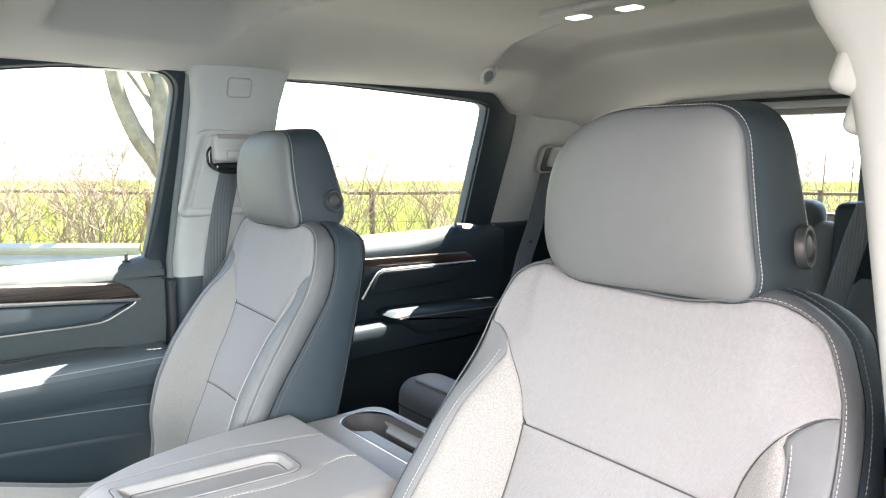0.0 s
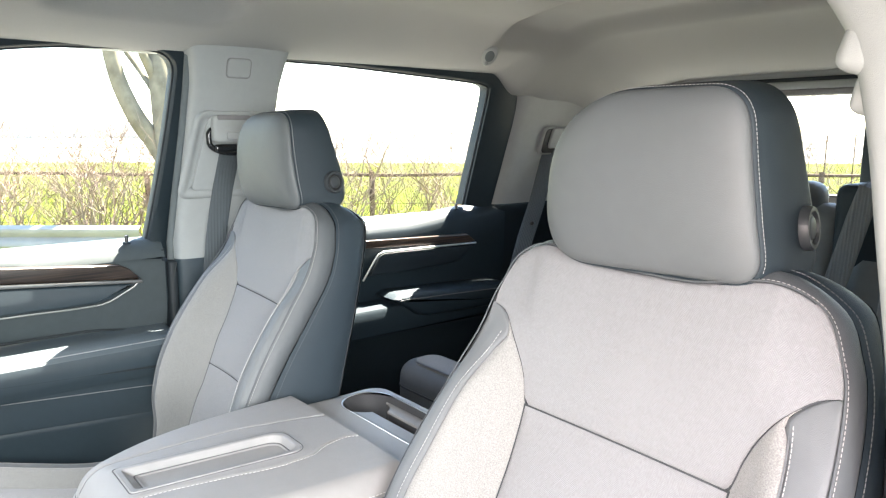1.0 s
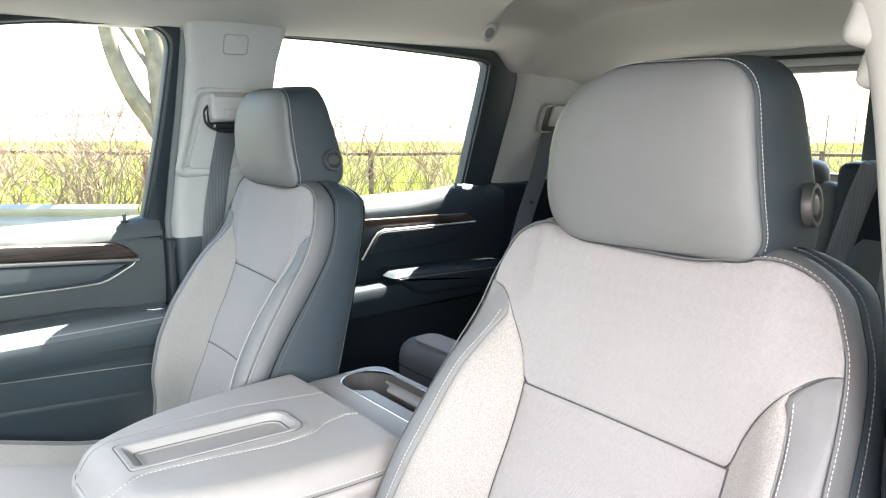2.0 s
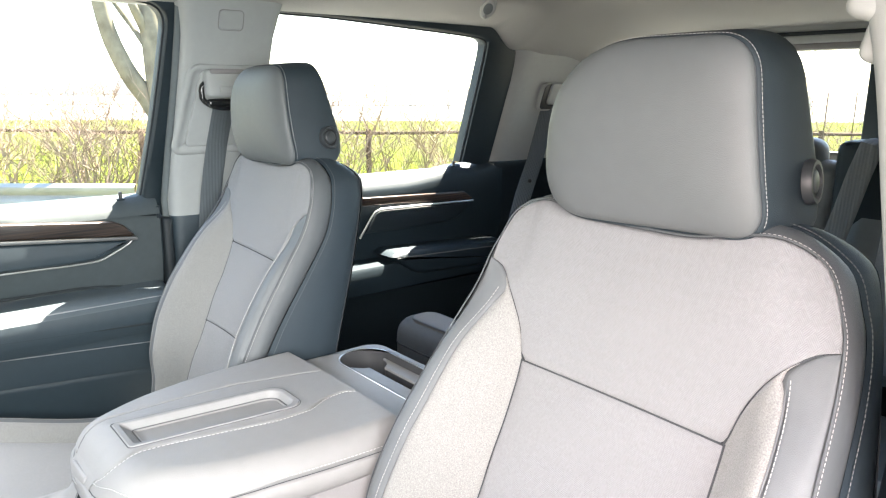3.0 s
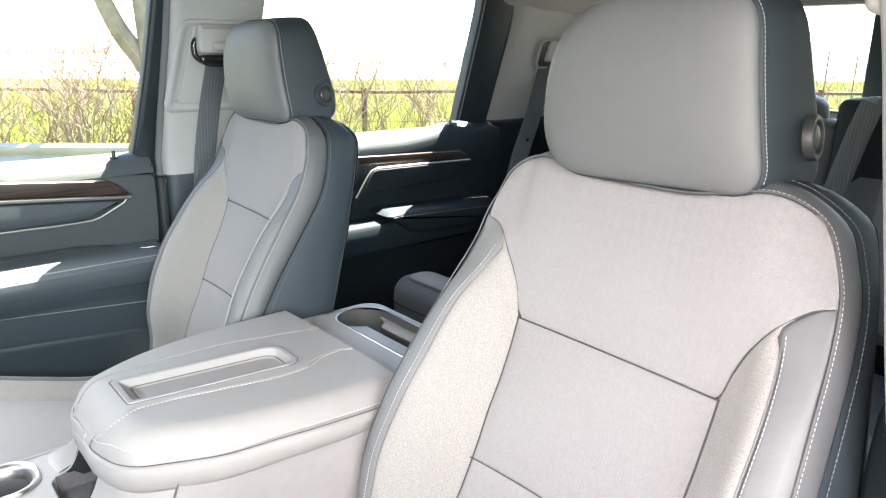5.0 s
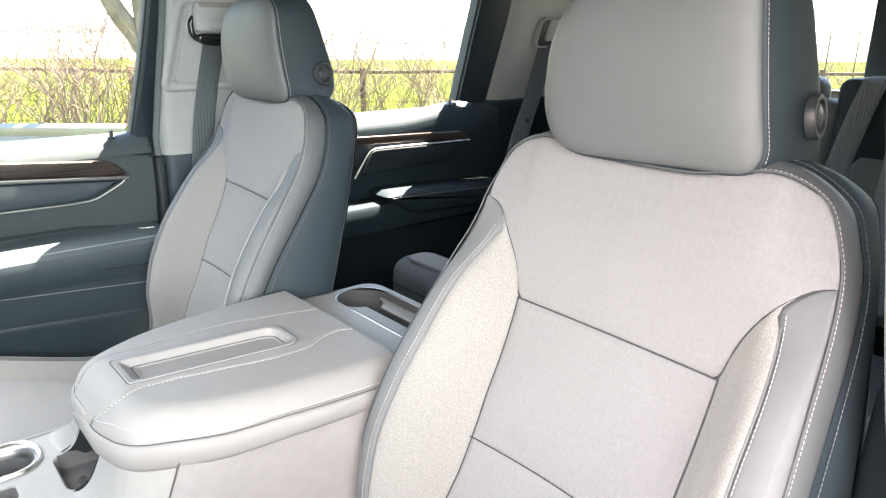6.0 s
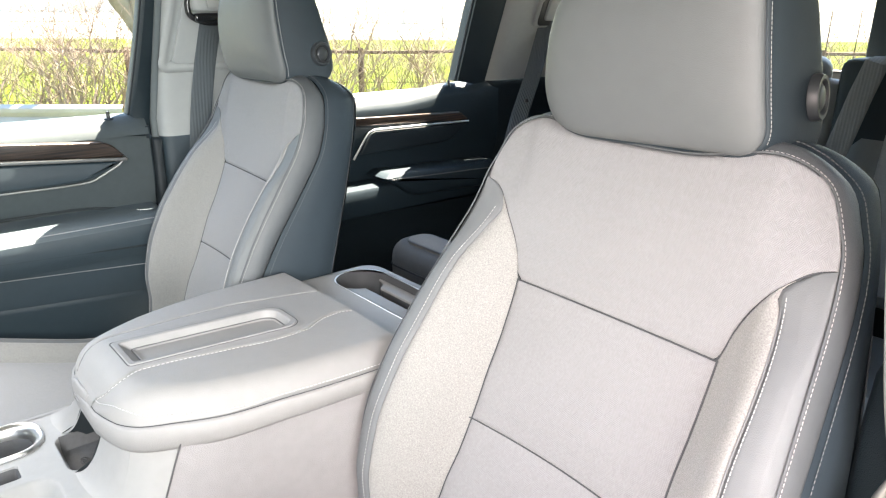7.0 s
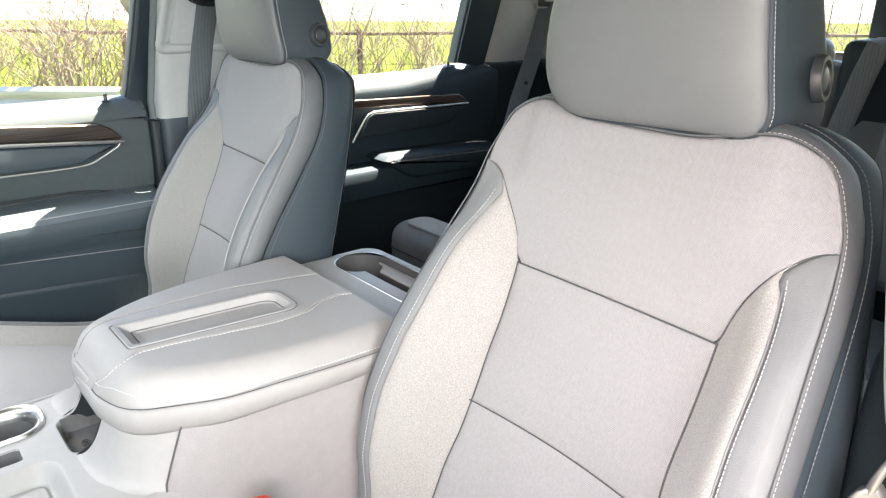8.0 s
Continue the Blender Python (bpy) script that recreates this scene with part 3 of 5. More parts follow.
    side_run = [seam[i] for i in around if ring[i][1] > min(h for a, h in ring) + .016]
    part("seam_stitching", stitches(side_run, .0036, .76, .00032), THREAD, head)
    knob = thing("adjuster_button")
    knob.parent = head
    c = lean(.1195, -.056, .226)
    tilt = (1, .18, .12)
    part("bezel", ring_of(c, tilt, .0135, .0198, .0080), BUTTON, knob)
    part("bezel_step", ring_of(c, tilt, .0100, .0138, .0050), BLACK, knob)
    part("cap", disc(c, tilt, .0112, .0074, bevel=.003), BUTTON, knob)
    for sg in (-1, 1):
        part("post", tube([lean(sg * 0.06 - .012, -0.05, 0.13), lean(sg * 0.06 - .012, -0.05, 0.21)], 0.006, 10), CHROME, root)

    # cushion, flat on its pan
    cush = thing("cushion")
    cush.parent = root
    top = 0.735 - FLOOR_Z

    def cush_z(u, y):
        a = abs(u)
        z = top + .31 * (math.log(1 + math.exp((-y - .27) / .02)) * .02) * (1 - .4 * step_in(-y, .44, .54)) + .020 * math.exp(-(((a - .205) / .035) ** 2)) - .05 * step_in(a, .225, .262)
        return z - 0.07 * step_in(-y, 0.50, 0.58)

    def cush_panel(a, b, y0, y1, w, l):
        def at(s, t):
            u, y = lerp(a, b, s), lerp(y0, y1, t)
            d = min(min(s, 1 - s) * w, min(t, 1 - t) * l)
            return Vector((u, y, cush_z(u, y) - 0.004 * math.exp(-((d / 0.007) ** 2)) + 0.004 * (1 - math.exp(-d / 0.03))))
        return grid(at, spread(20, 0.06), spread(26, 0.04))
    part("insert_panel", cush_panel(-.15, .15, -.58, .02, .30, .6), INSERT, cush)
    for sg in (-1, 1):
        part("cloth_bolster", cush_panel(sg * .15, sg * .205, -.58, .02, .055, .6), HEATHER, cush, "pale heathered cloth bolster")
        part("vinyl_bolster", cush_panel(sg * .205, sg * .262, -.58, .02, .055, .6), VINYL, cush)
        part("bolster_stitching", stitches([Vector((sg * .2095, lerp(-.56, 0, k / 40), cush_z(.2095, lerp(-.56, 0, k / 40)) + 0.003)) for k in range(41)]), THREAD, cush)
    part("skirt", rbox((0, -.29, top - .125), (.51, .57, .15), 0.03, 3), VINYL, cush)
    part("seat_base", rbox((0, -.25, .121), (.44, .48, .258), 0.02), BLACK, root)
    return root


driver_seat = front_seat("bucket_seat")
driver_seat.matrix_world = pose(.4125, -.008, FLOOR_Z + .003, 0, 0, -1.75)
copy_thing(driver_seat, pose(-.408, .008, FLOOR_Z - .003, 0, 0, -3.96))


# ---- centre console ----
def console():
    root = thing("center_console", (0, 0, FLOOR_Z), "grey vinyl and silver centre console with a stitched armrest lid", "console")
    Z0 = -FLOOR_Z
    lid = thing("armrest_lid")
    lid.parent = root
    LX = -.012
    TOP = 1.0 + Z0
    plan = table([-.392, -.388, -.38, -.365, -.34, -.275, -.19, -.10, -.04], [.04, .060, .085, .105, .120, .148, .165, .172, .173])
    # the two lengthwise seams, from the lid's middle line
    seam_r = table([-.392, -.387, -.380, -.363, -.339, -.308, -.245, -.176, -.144, -.109, -.08, -.06], [.024, .031, .043, .049, .043, .046, .058, .070, .069, .053, .049, .058])
    seam_l = table([-.392, -.379, -.371, -.336, -.264, -.187, -.142, -.095, -.06], [-.05, -.060, -.066, -.072, -.074, -.071, -.060, -.048, -.036])

    # tray let into the top: its outline runs a little aslant
    def tray_x(y):
        return -.010 + .11 * (y + .2425)

    def tray_d(x, y):
        """How far inside the tray's outline a place lies."""
        r = lerp(.005, .020, step_in(y, -.30, -.20))
        ax, ay = abs(x - tray_x(y)) - (.037 - r), abs(y + .2425) - (.1045 - r)
        return r - (math.hypot(max(ax, 0), max(ay, 0)) + min(max(ax, ay), 0))

    def pad(x, y, edge):
        """The lid's upper surface without the tray; x from the world's middle."""
        z = TOP - 0.034 * (1 - min(edge / 0.036, 1.0)) ** 2.3
        z += 0.003 * (1 - (x / 0.16) ** 2) - 0.003
        for c in (seam_r(y) + LX - .004, seam_l(y) + LX):
            z -= 0.0020 * math.exp(-(((x - c) / 0.0018) ** 2))
        return z

    def edge_of(x, y):
        w = plan(y)
        e1, e2 = max(w - abs(x - LX), 1e-5), max((y + .392) * 0.8, 1e-5)
        return (e1 ** -3 + e2 ** -3) ** (-1 / 3)

    def lid_at(s, t):
        y = lerp(-.392, -.062, t)
        x = plan(y) * s + LX
        z = pad(x, y, edge_of(x, y))
        d = tray_d(x, y)
        z += 0.0012 * math.exp(-((d / 0.006) ** 2)) - 0.014 * step_in(d, 0.0025, 0.005)
        return Vector((x, y, z))
    ss = sorted(set([round(math.sin(math.pi / 2 * k / 26), 5) * q for k in range(27) for q in (-1, 1)] + [k / 100 - 1 for k in range(201)]))
    ts = [0, .004, .01, .02, .03, .045] + [lerp(.06, 1, k / 180) for k in range(181)]
    part("lid_top", grid(lid_at, ss, ts), LID_VINYL, lid, "grey stitched vinyl armrest with a shallow tray", smooth=70)

    def tray_ring(g, dz, front=0.0):
        pts = []
        for a, b in TRAY:
            y = -.2425 + b * (1 - g / .1045)
            if b < 0:
                y += front * min(1, (-b) / .09)
            pts.append(Vector((tray_x(y) + a * (1 - g / .037), y, TOP + dz)))
        return pts
    TRAY = []
    for sx, sy, r, a0 in ((1, 1, .020, 0), (-1, 1, .020, 90), (-1, -1, .005, 180), (1, -1, .005, 270)):
        for k in range(9):
            q = radians(a0 + 90 * k / 8)
            TRAY.append((sx * (.037 - r) + r * math.cos(q), sy * (.1045 - r) + r * math.sin(q)))
    part("tray", loft([tray_ring(-.0004, -.0015), tray_ring(0, .0012), tray_ring(.0008, .0022), tray_ring(.0062, .0022), tray_ring(.0072, .0016), tray_ring(.0076, .0006),
                       tray_ring(.0080, -.001, .002), tray_ring(.0110, -.0085, .008), tray_ring(.0118, -.0078, .0085), tray_ring(.0126, -.0078, .0090), tray_ring(.0136, -.0092, .0098), tray_ring(.0180, -.0096, .012), tray_ring(.03, -.0096, .012)], True, False, True),
         LID_VINYL, lid, "moulded tray with a flat rim", smooth=40)

    # rim round the lid, a little shallower towards the rear
    rim_line = [Vector((plan(y), y, 0)) for y in [lerp(-.062, -.30, k / 20) for k in range(21)] + [lerp(-.305, -.392, k / 24) for k in range(25)]]
    rim_line = rim_line + [Vector((-p.x, p.y, 0)) for p in reversed(rim_line)]
    rim_line = even(rim_line, 140)
    low_z = table([-.40, -.34, -.29, -.21, -.11, -.06], [-.068, -.066, -.063, -.055, -.053, -.053])
    high_z = table([-.40, -.34, -.29, -.21, -.11, -.06], [-.033, -.030, -.029, -.024, -.024, -.024])

    def rim(t, g):
        return [Vector((LX + p.x * (1 + g / 0.16), p.y - g * step_in(-p.y, 0.2, 0.39), TOP + lerp(high_z(p.y), low_z(p.y), t))) for p in rim_line]
    part("lid_rim", loft([rim(-.06, -.010), rim(0.03, -.006), rim(.05, -.001), rim(.09, .0028), rim(.14, .0042), rim(.5, 0.0046), rim(.8, .003), rim(.94, 0.0), rim(1.0, -.004), rim(1.0, -.03)], False), LID_VINYL, lid)
    part("rim_seam", tube(rim(.045, .0005), .0005, 6), DARK_THREAD, lid)
    part("rim_stitching", stitches([Vector((p.x, p.y, max(pad(p.x, p.y, edge_of(p.x, p.y)), TOP + high_z(p.y)) + .0016)) for p in rim(0, -0.0042)][:66], .0050, .70, .00055), LID_THREAD, lid)
    line = [Vector((seam_r(y) + LX, y, 0)) for y in (lerp(-.389, -.064, k / 120) for k in range(121))]
    part("top_stitching", stitches([Vector((p.x, p.y, pad(p.x, p.y, edge_of(p.x, p.y)) + 0.0008)) for p in line], .0050, .70, .0005), LID_THREAD, lid)
    for seam in (seam_r, seam_l):
        part("top_seam", tube([Vector((seam(y) + LX - (.004 if seam is seam_r else 0), y, pad(seam(y) + LX - (.004 if seam is seam_r else 0), y, edge_of(seam(y) + LX, y)) + .0002)) for y in (lerp(-.386, -.064, k / 100) for k in range(101))], .0006, 5), MAT_GREY, lid)
    part("tray_edge", tube(tray_ring(-.0012, .0006) + tray_ring(-.0012, .0006)[:1], .0009, 5, False), MAT_GREY, lid)
    part("tray_edge", tube(tray_ring(.0112, -.0076, .0078) + tray_ring(.0112, -.0076, .0078)[:1], .0008, 5, False), MAT_GREY, lid)
    # the middle panel folds down over the front, with the latch set in it
    fr = [p for p in rim(0, .0012) if -.074 < p.x < .020 and p.y < -.3]
    def fold(dz, g):
        return [Vector((p.x, p.y - g, TOP + dz)) for p in fr]
    part("front_fold", loft([fold(-.020, -.012), fold(-.027, -.004), fold(-.034, .0002), fold(-.046, .0014), fold(-.056, .0004), fold(-.062, -.004)], False), LID_VINYL, lid)
    part("latch", moved(rbox((0, 0, 0), (.052, .006, .014), .0028, 3), pose(-.028, -.3920, TOP - .034, -14, 0, 2)), LID_VINYL, lid, "narrow push latch")
    part("latch_insert", moved(rbox((0, 0, 0), (.020, .004, .007), .0018, 2), pose(-.038, -.3945, TOP - .045, -14, 0, 2)), SILVER, lid)

    # rear deck with its cup holders
    deck_z = 0.973 + Z0
    cup = thing("rear_cup_holder")
    cup.parent = root
    CX, CY = -.012, .050
    hole = [(x + CX, y + CY) for x, y in rounded(0.268, 0.086, 0.040, 8)]
    outer = [(x + CX * .3, y + .020) for x, y in rounded(0.316, 0.176, 0.03, 8)]
    hole_e = even([(x, y, 0) for x, y in hole + hole[:1]], 97)[:-1]
    out_e = even([(x, y, 0) for x, y in outer + outer[:1]], 97)[:-1]
    part("deck", loft([[Vector((p.x, p.y, deck_z - .06)) for p in out_e], [Vector((p.x, p.y, deck_z - .006)) for p in out_e], [Vector((p.x * .996, p.y - .0005, deck_z - .002)) for p in out_e],
                       [Vector((p.x * .985, p.y - .002, deck_z)) for p in out_e], [Vector((p.x, p.y, deck_z + .001)) for p in hole_e], [Vector((p.x, p.y, deck_z - .01)) for p in hole_e]], True), CONSOLE_GREY, root, smooth=35)

    def hole_ring(g, dz):
        return [Vector((CX + (p.x - CX) * (1 + g / .134), CY + (p.y - CY) * (1 + g / .043), deck_z + dz)) for p in hole_e]
    part("chrome_rim", loft([hole_ring(.0014, .0), hole_ring(.0011, .0012), hole_ring(.0005, .0016), hole_ring(-.0005, .0012), hole_ring(-.0010, .0), hole_ring(-.0014, -.003)], True), SILVER, cup, "satin silver rim")
    part("well", loft([hole_ring(-.0015, .001), hole_ring(-.003, -.03), hole_ring(-.005, -.075), hole_ring(-.03, -.076)], True, False, True), CUP_GREY, cup, "dark satin well")
    # ledges from both long sides leave two round cups and a narrow channel between them
    def ledge(side, near):
        line = [(CX + .102 * sg + .0385 * math.cos(a), CY + side * abs(.0385 * math.sin(a))) for sg, a in [(-1, radians(q)) for q in range(88, 17, -7)] + [(1, radians(q)) for q in range(162, 91, -7)]]
        line = [(x, y if side * (y - CY) > near else CY + side * near) for x, y in line]
        return line + [(CX + .100, CY + side * .0415), (CX - .100, CY + side * .0415)]
    for side, near, drop in ((-1, .006, .003), (1, .018, .011)):
        line = ledge(side, near)
        part("ledge_side", loft([[Vector((x, y, deck_z + z)) for x, y in inset(line, .0008)] for z in (-.074, -drop - .003)], True), CUP_GREY, cup)
        part("ledge", loft([[Vector((x, y, deck_z + z)) for x, y in inset(line, g)] for g, z in ((0, -drop - .004), (0, -drop - .0015), (.0006, -drop - .0004), (.0018, -drop))], True, False, True), CONSOLE_GREY, cup)
    for sg in (-1, 1):
        part("rubber_mat", disc((CX + .098 * sg, CY, deck_z - .073), (0, 0, 1), .036, .003, bevel=.001), BLACK, cup)

    # body under the lid and deck, following the lid's plan
    def wide(y):
        return plan(y) - .009 * step_in(y, -.34, -.22) if y < -.10 else .155

    def side(sg):
        ys = [lerp(.104, -.327, k / 40) for k in range(41)]
        rows = []
        for k in range(13):
            t = (k / 12) ** 1.5
            z = lerp(.955, .36, t)
            g = step_in(z, .45, .936)
            rows.append([Vector((lerp(sg * .165, sg * wide(y) + LX * step_in(-y, .10, .2), g), y - (.034 * step_in(-y, .15, .347)) * min(t / .14, 1.0), z + Z0)) for y in ys])
        return loft(rows, False)
    part("side_panel", side(1), CONSOLE_SIDE, root)
    part("side_panel", side(-1), CONSOLE_SIDE, root)
    edge = side(1)[0]
    part("side_seam", tube([edge[41 * k + 40] + Vector((.0006, -.0006, 0)) for k in range(8)], .0012, 5), MAT_GREY, root)
    part("rear_panel", rbox((0, .100, .62 + Z0), (.30, .012, .62), .004), CONSOLE_SIDE, root)
    part("lid_underside", rbox((-.01, -.21, .937 + Z0), (.20, .28, .012), .004), CONSOLE_SIDE, root)
    part("pocket_back", rbox((-.05, -.325, .72 + Z0), (.16, .012, .43), .004), BLACK, root)

    # lower deck in front of the lid
    low = thing("lower_deck")
    low.parent = root
    DZ = .872

    # swept faces from the deck up under the lid: (foot x, y) and (head x, y, z)
    def ramp(foot, head, n=24):
        f, h = smooth_line(foot, n), smooth_line(head, n)
        rows = []
        for k in range(13):
            t = k / 12
            row = []
            for a, b in zip(f, h):
                d = Vector((b.x - a.x, b.y - a.y, 0))
                c1 = a + d * .55 + Vector((0, 0, .001))
                c1.z = lerp(a.z, b.z, .04)
                p = a * ((1 - t) ** 2) + c1 * (2 * t * (1 - t)) + b * (t * t)
                row.append(Vector((p.x, p.y, p.z + Z0)))
            rows.append(row)
        return loft(rows, False)
    part("ramp", ramp([(-.016, -.416, DZ), (.018, -.416, DZ), (.050, -.411, DZ), (.072, -.401, DZ)], [(.016, -.386, .934), (.040, -.383, .934), (.062, -.380, .934), (.077, -.374, .934)]), CONSOLE_GREY, low, "satin silver ramp under the lid")
    part("corner_face", ramp([(.072, -.401, DZ), (.088, -.394, DZ), (.102, -.384, DZ), (.117, -.366, DZ - .001)], [(.077, -.374, .934), (.087, -.364, .934), (.100, -.348, .936), (.114, -.324, .938)]), CONSOLE_GREY, low)
    part("ramp", ramp([(-.182, -.385, DZ), (-.176, -.404, DZ), (-.150, -.412, DZ), (-.114, -.408, DZ)], [(-.140, -.350, .934), (-.128, -.368, .934), (-.104, -.380, .934), (-.070, -.384, .934)]), CONSOLE_GREY, low, "satin silver ramp under the lid")
    # walls of the pocket between the two ramps, black for the shade under the lid
    for foot, head in (((-.016, -.416), (.016, -.386)), ((-.114, -.408), (-.070, -.384))):
        f0, h0 = Vector((*foot, DZ + Z0)), Vector((*head, .934 + Z0))
        mid = f0.lerp(h0, .5) + Vector((0, .002, -.012))
        rows = [[q + Vector((0, .075 * k, -.022 * (1 if q.z < .53 else .5) * min(k * 4, 1))) for q in (f0, mid, h0)] for k in (0, .25, 1)]
        part("pocket_wall", loft(rows, False), RUBBER, low)

    def pit(x, y, cx, cy, w, l, r):
        """How deep inside a rounded rectangle a place lies (below 0: outside)."""
        tx, ty = abs(x - cx) - (w / 2 - r), abs(y - cy) - (l / 2 - r)
        return r - (math.hypot(max(tx, 0), max(ty, 0)) + min(max(tx, ty), 0))

    def deck_at(x, y):
        z = DZ
        z -= .060 * step_in(pit(x, y, -.131, -.54, .070, .214, .030), 0, .006)
        z -= .020 * step_in(pit(x, y, -.062, -.345, .088, .150, .014) * 1.0, 0, .005)
        z -= .035 * step_in(pit(x, y, -.0595, -.54, .030, .150, .006), 0, .004)
        d = pit(x, y, .044, -.57, .152, .272, .030)
        z -= .024 * step_in(d, 0, .016) - .0035 * step_in(d, .018, .021)
        return Vector((x, y, z + Z0))
    part("deck_plate", grid(deck_at, [lerp(-.178, .120, k / 170) for k in range(171)], [lerp(-.80, -.50, k / 30) for k in range(30)] + [lerp(-.50, -.375, k / 90) for k in range(91)]), CONSOLE_GREY, low, "silver deck plate with moulded pockets", smooth=60)
    part("bin_mat", grid(lambda x, y: deck_at(x, y) + Vector((0, 0, .001)), [lerp(-.006, .092, k / 20) for k in range(21)], [lerp(-.68, -.462, k / 20) for k in range(21)]), CONSOLE_GREY, low)
    # outer flanks of the lower deck
    for sg, x0 in ((-1, -.182), (1, .121)):
        line = [(x0, y) for y in (-.80, -.60, -.48, -.43, -.40, -.375, -.345)]
        rows = [[Vector((x + sg * b, y, z + Z0)) for x, y in line] for b, z in ((.014, .36), (.010, .70), (.004, DZ - .02), (.001, DZ - .004), (-.003, DZ + .0005), (-.010, DZ + .001))]
        part("flank", loft(rows, False), CONSOLE_SIDE if sg > 0 else CONSOLE_GREY, low)
    RX, RY = -.131, -.54
    ring = [Vector((RX + a, RY + b, DZ + Z0)) for a, b in rounded(.078, .222, .033, 8)]

    def ring_row(g, dz):
        return [Vector((RX + (p.x - RX) * (1 + g / .039), RY + (p.y - RY) * (1 + g / .11), p.z + dz)) for p in ring]
    part("cup_rim", loft([ring_row(.003, -.002), ring_row(.003, .003), ring_row(.001, .005), ring_row(-.003, .004), ring_row(-.006, .0005), ring_row(-.008, -.008), ring_row(-.009, -.020)], True), CHROME, low, "bright chrome cup holder rim")
    part("cup_liner", loft([ring_row(-.0088, -.012), ring_row(-.0095, -.040), ring_row(-.011, -.056), ring_row(-.020, -.0575)], True, False, True), MAT_GREY, low, "dark cup holder liner")
    slot = [(-.0595 + a, -.54 + b) for a, b in rounded(.027, .147, .005, 4)]
    part("slot_liner", loft([[Vector((a, b, DZ + Z0 + z)) for a, b in inset(slot, g)] for g, z in ((-.0012, -.0025), (.0008, -.006), (.002, -.030), (.003, -.0335))], True, False, True), MAT_GREY, low)
    part("charging_mat", grid(lambda x, y: deck_at(x, y) + Vector((.0012, 0, .0014)), [lerp(-.1058, -.099, k / 10) for k in range(10)] + [lerp(-.099, -.024, k / 12) for k in range(13)], [lerp(-.414, -.335, k / 16) for k in range(17)]), MAT_GREY, low, "dark textured charging mat")
    part("mat", grid(lambda x, y: Vector((x, y, DZ - .0195 + Z0)), [-.106, -.018], [-.378, -.33]), MAT_GREY, low)
    emblem = [Vector((-.062 + .0075 * math.cos(a), -.396 + .0048 * math.sin(a), DZ - .0178 + Z0)) for a in (2 * math.pi * k / 24 for k in range(25))]
    part("mat_mark", tube(emblem, .0005, 5, False), BLACK, low)
    part("mat_mark", join(*[tube([Vector((-.062 + x, -.3985, DZ - .0178 + Z0)), Vector((-.062 + x + .001, -.3935, DZ - .0178 + Z0))], .0005, 5) for x in (-.0035, 0, .003)]), BLACK, low)
    return root


console()


# ---- cab shell ----
def wall_x(z):
    """Inner face of a side window's plane, leaning in towards the roof."""
    return 0.80 - 0.359 * max(z - 1.165, 0)


def side_point(sg):
    return lambda y, z, d: Vector((sg * (wall_x(z) - d), y, z))


def headliner():
    def z_at(x, y):
        a = abs(x)
        z = 1.655 - 0.077 * step_in(a, 0.36, 0.68) - 0.02 * (a / .68) ** 2
        z -= 0.10 * step_in(y, 0.95, 1.30)
        z -= .052 * step_in(y, .82, .93) * (1 - step_in(y, 1.0, 1.2)) * step_in(a, .44, .66)
        z -= 0.04 * step_in(-y, 0.55, 1.0)
        z += 0.032 * step_in(y - .505 - .36 * a, 0, .03) * (1 - step_in(y, 0.90, 0.985)) * (1 - step_in(a, 0.46, 0.52))
        z += 0.085 * (1 - step_in(y + .25 * (a - .3), 0.045, 0.075)) * step_in(y, -.30, -.24) * (1 - step_in(a, 0.500, 0.530))
        return z
    xs = [lerp(-.70, .70, k / 120) for k in range(121)]
    ys = [lerp(-1.05, 1.33, k / 220) for k in range(221)]
    low = grid(lambda x, y: Vector((x, y, z_at(x, y))), xs, ys)
    ob = mesh_ob("ceiling", low, HEADLINER, None, "soft grey cloth headliner with moulded recesses")
    tagged(ob, category="ceiling", kind="structure")
    skin = grid(lambda x, y: Vector((x * 1.06, y, z_at(x, y) + 0.06)), xs, ys)
    ob = mesh_ob("roof", skin, PAINT, None, "painted truck roof panel")
    tagged(ob, category="roof", kind="structure")
    return z_at


roof_z = headliner()

floor_geo = rbox((0, 0.15, FLOOR_Z - 0.03), (1.62, 2.5, 0.06), 0.01)
tagged(mesh_ob("floor", floor_geo, CARPET, None, "black carpeted cab floor"), category="floor", kind="structure")


def frame_ring(inner, outer, sg, depth0, depth1):
    """A window frame between two outlines with the same number of points."""
    p = side_point(sg)
    r = 0.006
    rows = [[p(y, z, depth0) for y, z in inner], [p(y, z, depth1 - r) for y, z in inner], [p(lerp(a[0], b[0], .12), lerp(a[1], b[1], .12), depth1) for a, b in zip(inner, outer)],
            [p(lerp(a[0], b[0], .88), lerp(a[1], b[1], .88), depth1) for a, b in zip(inner, outer)], [p(y, z, depth1 - r) for y, z in outer], [p(y, z, depth0) for y, z in outer]]
    return loft(rows, False)


def line2(pts, n=8):
    """Points along a curve through pts, n to each piece."""
    p = [Vector((a, b, 0)) for a, b in pts]
    out = []
    for i in range(len(p) - 1):
        a, b, c, d = (p[min(max(i + k, 0), len(p) - 1)] for k in (-1, 0, 1, 2))
        for s in range(n):
            t = s / n
            m1, m2 = (c - a) * 0.5, (d - b) * 0.5
            cap = (c - b).length * 1.2
            m1, m2 = (m * min(1.0, cap / m.length) if m.length > 1e-9 else m for m in (m1, m2))
            q = (2 * t**3 - 3 * t**2 + 1) * b + (t**3 - 2 * t**2 + t) * m1 + (-2 * t**3 + 3 * t**2) * c + (t**3 - t**2) * m2
            out.append((q.x, q.y))
    return out + [(p[-1].x, p[-1].y)]


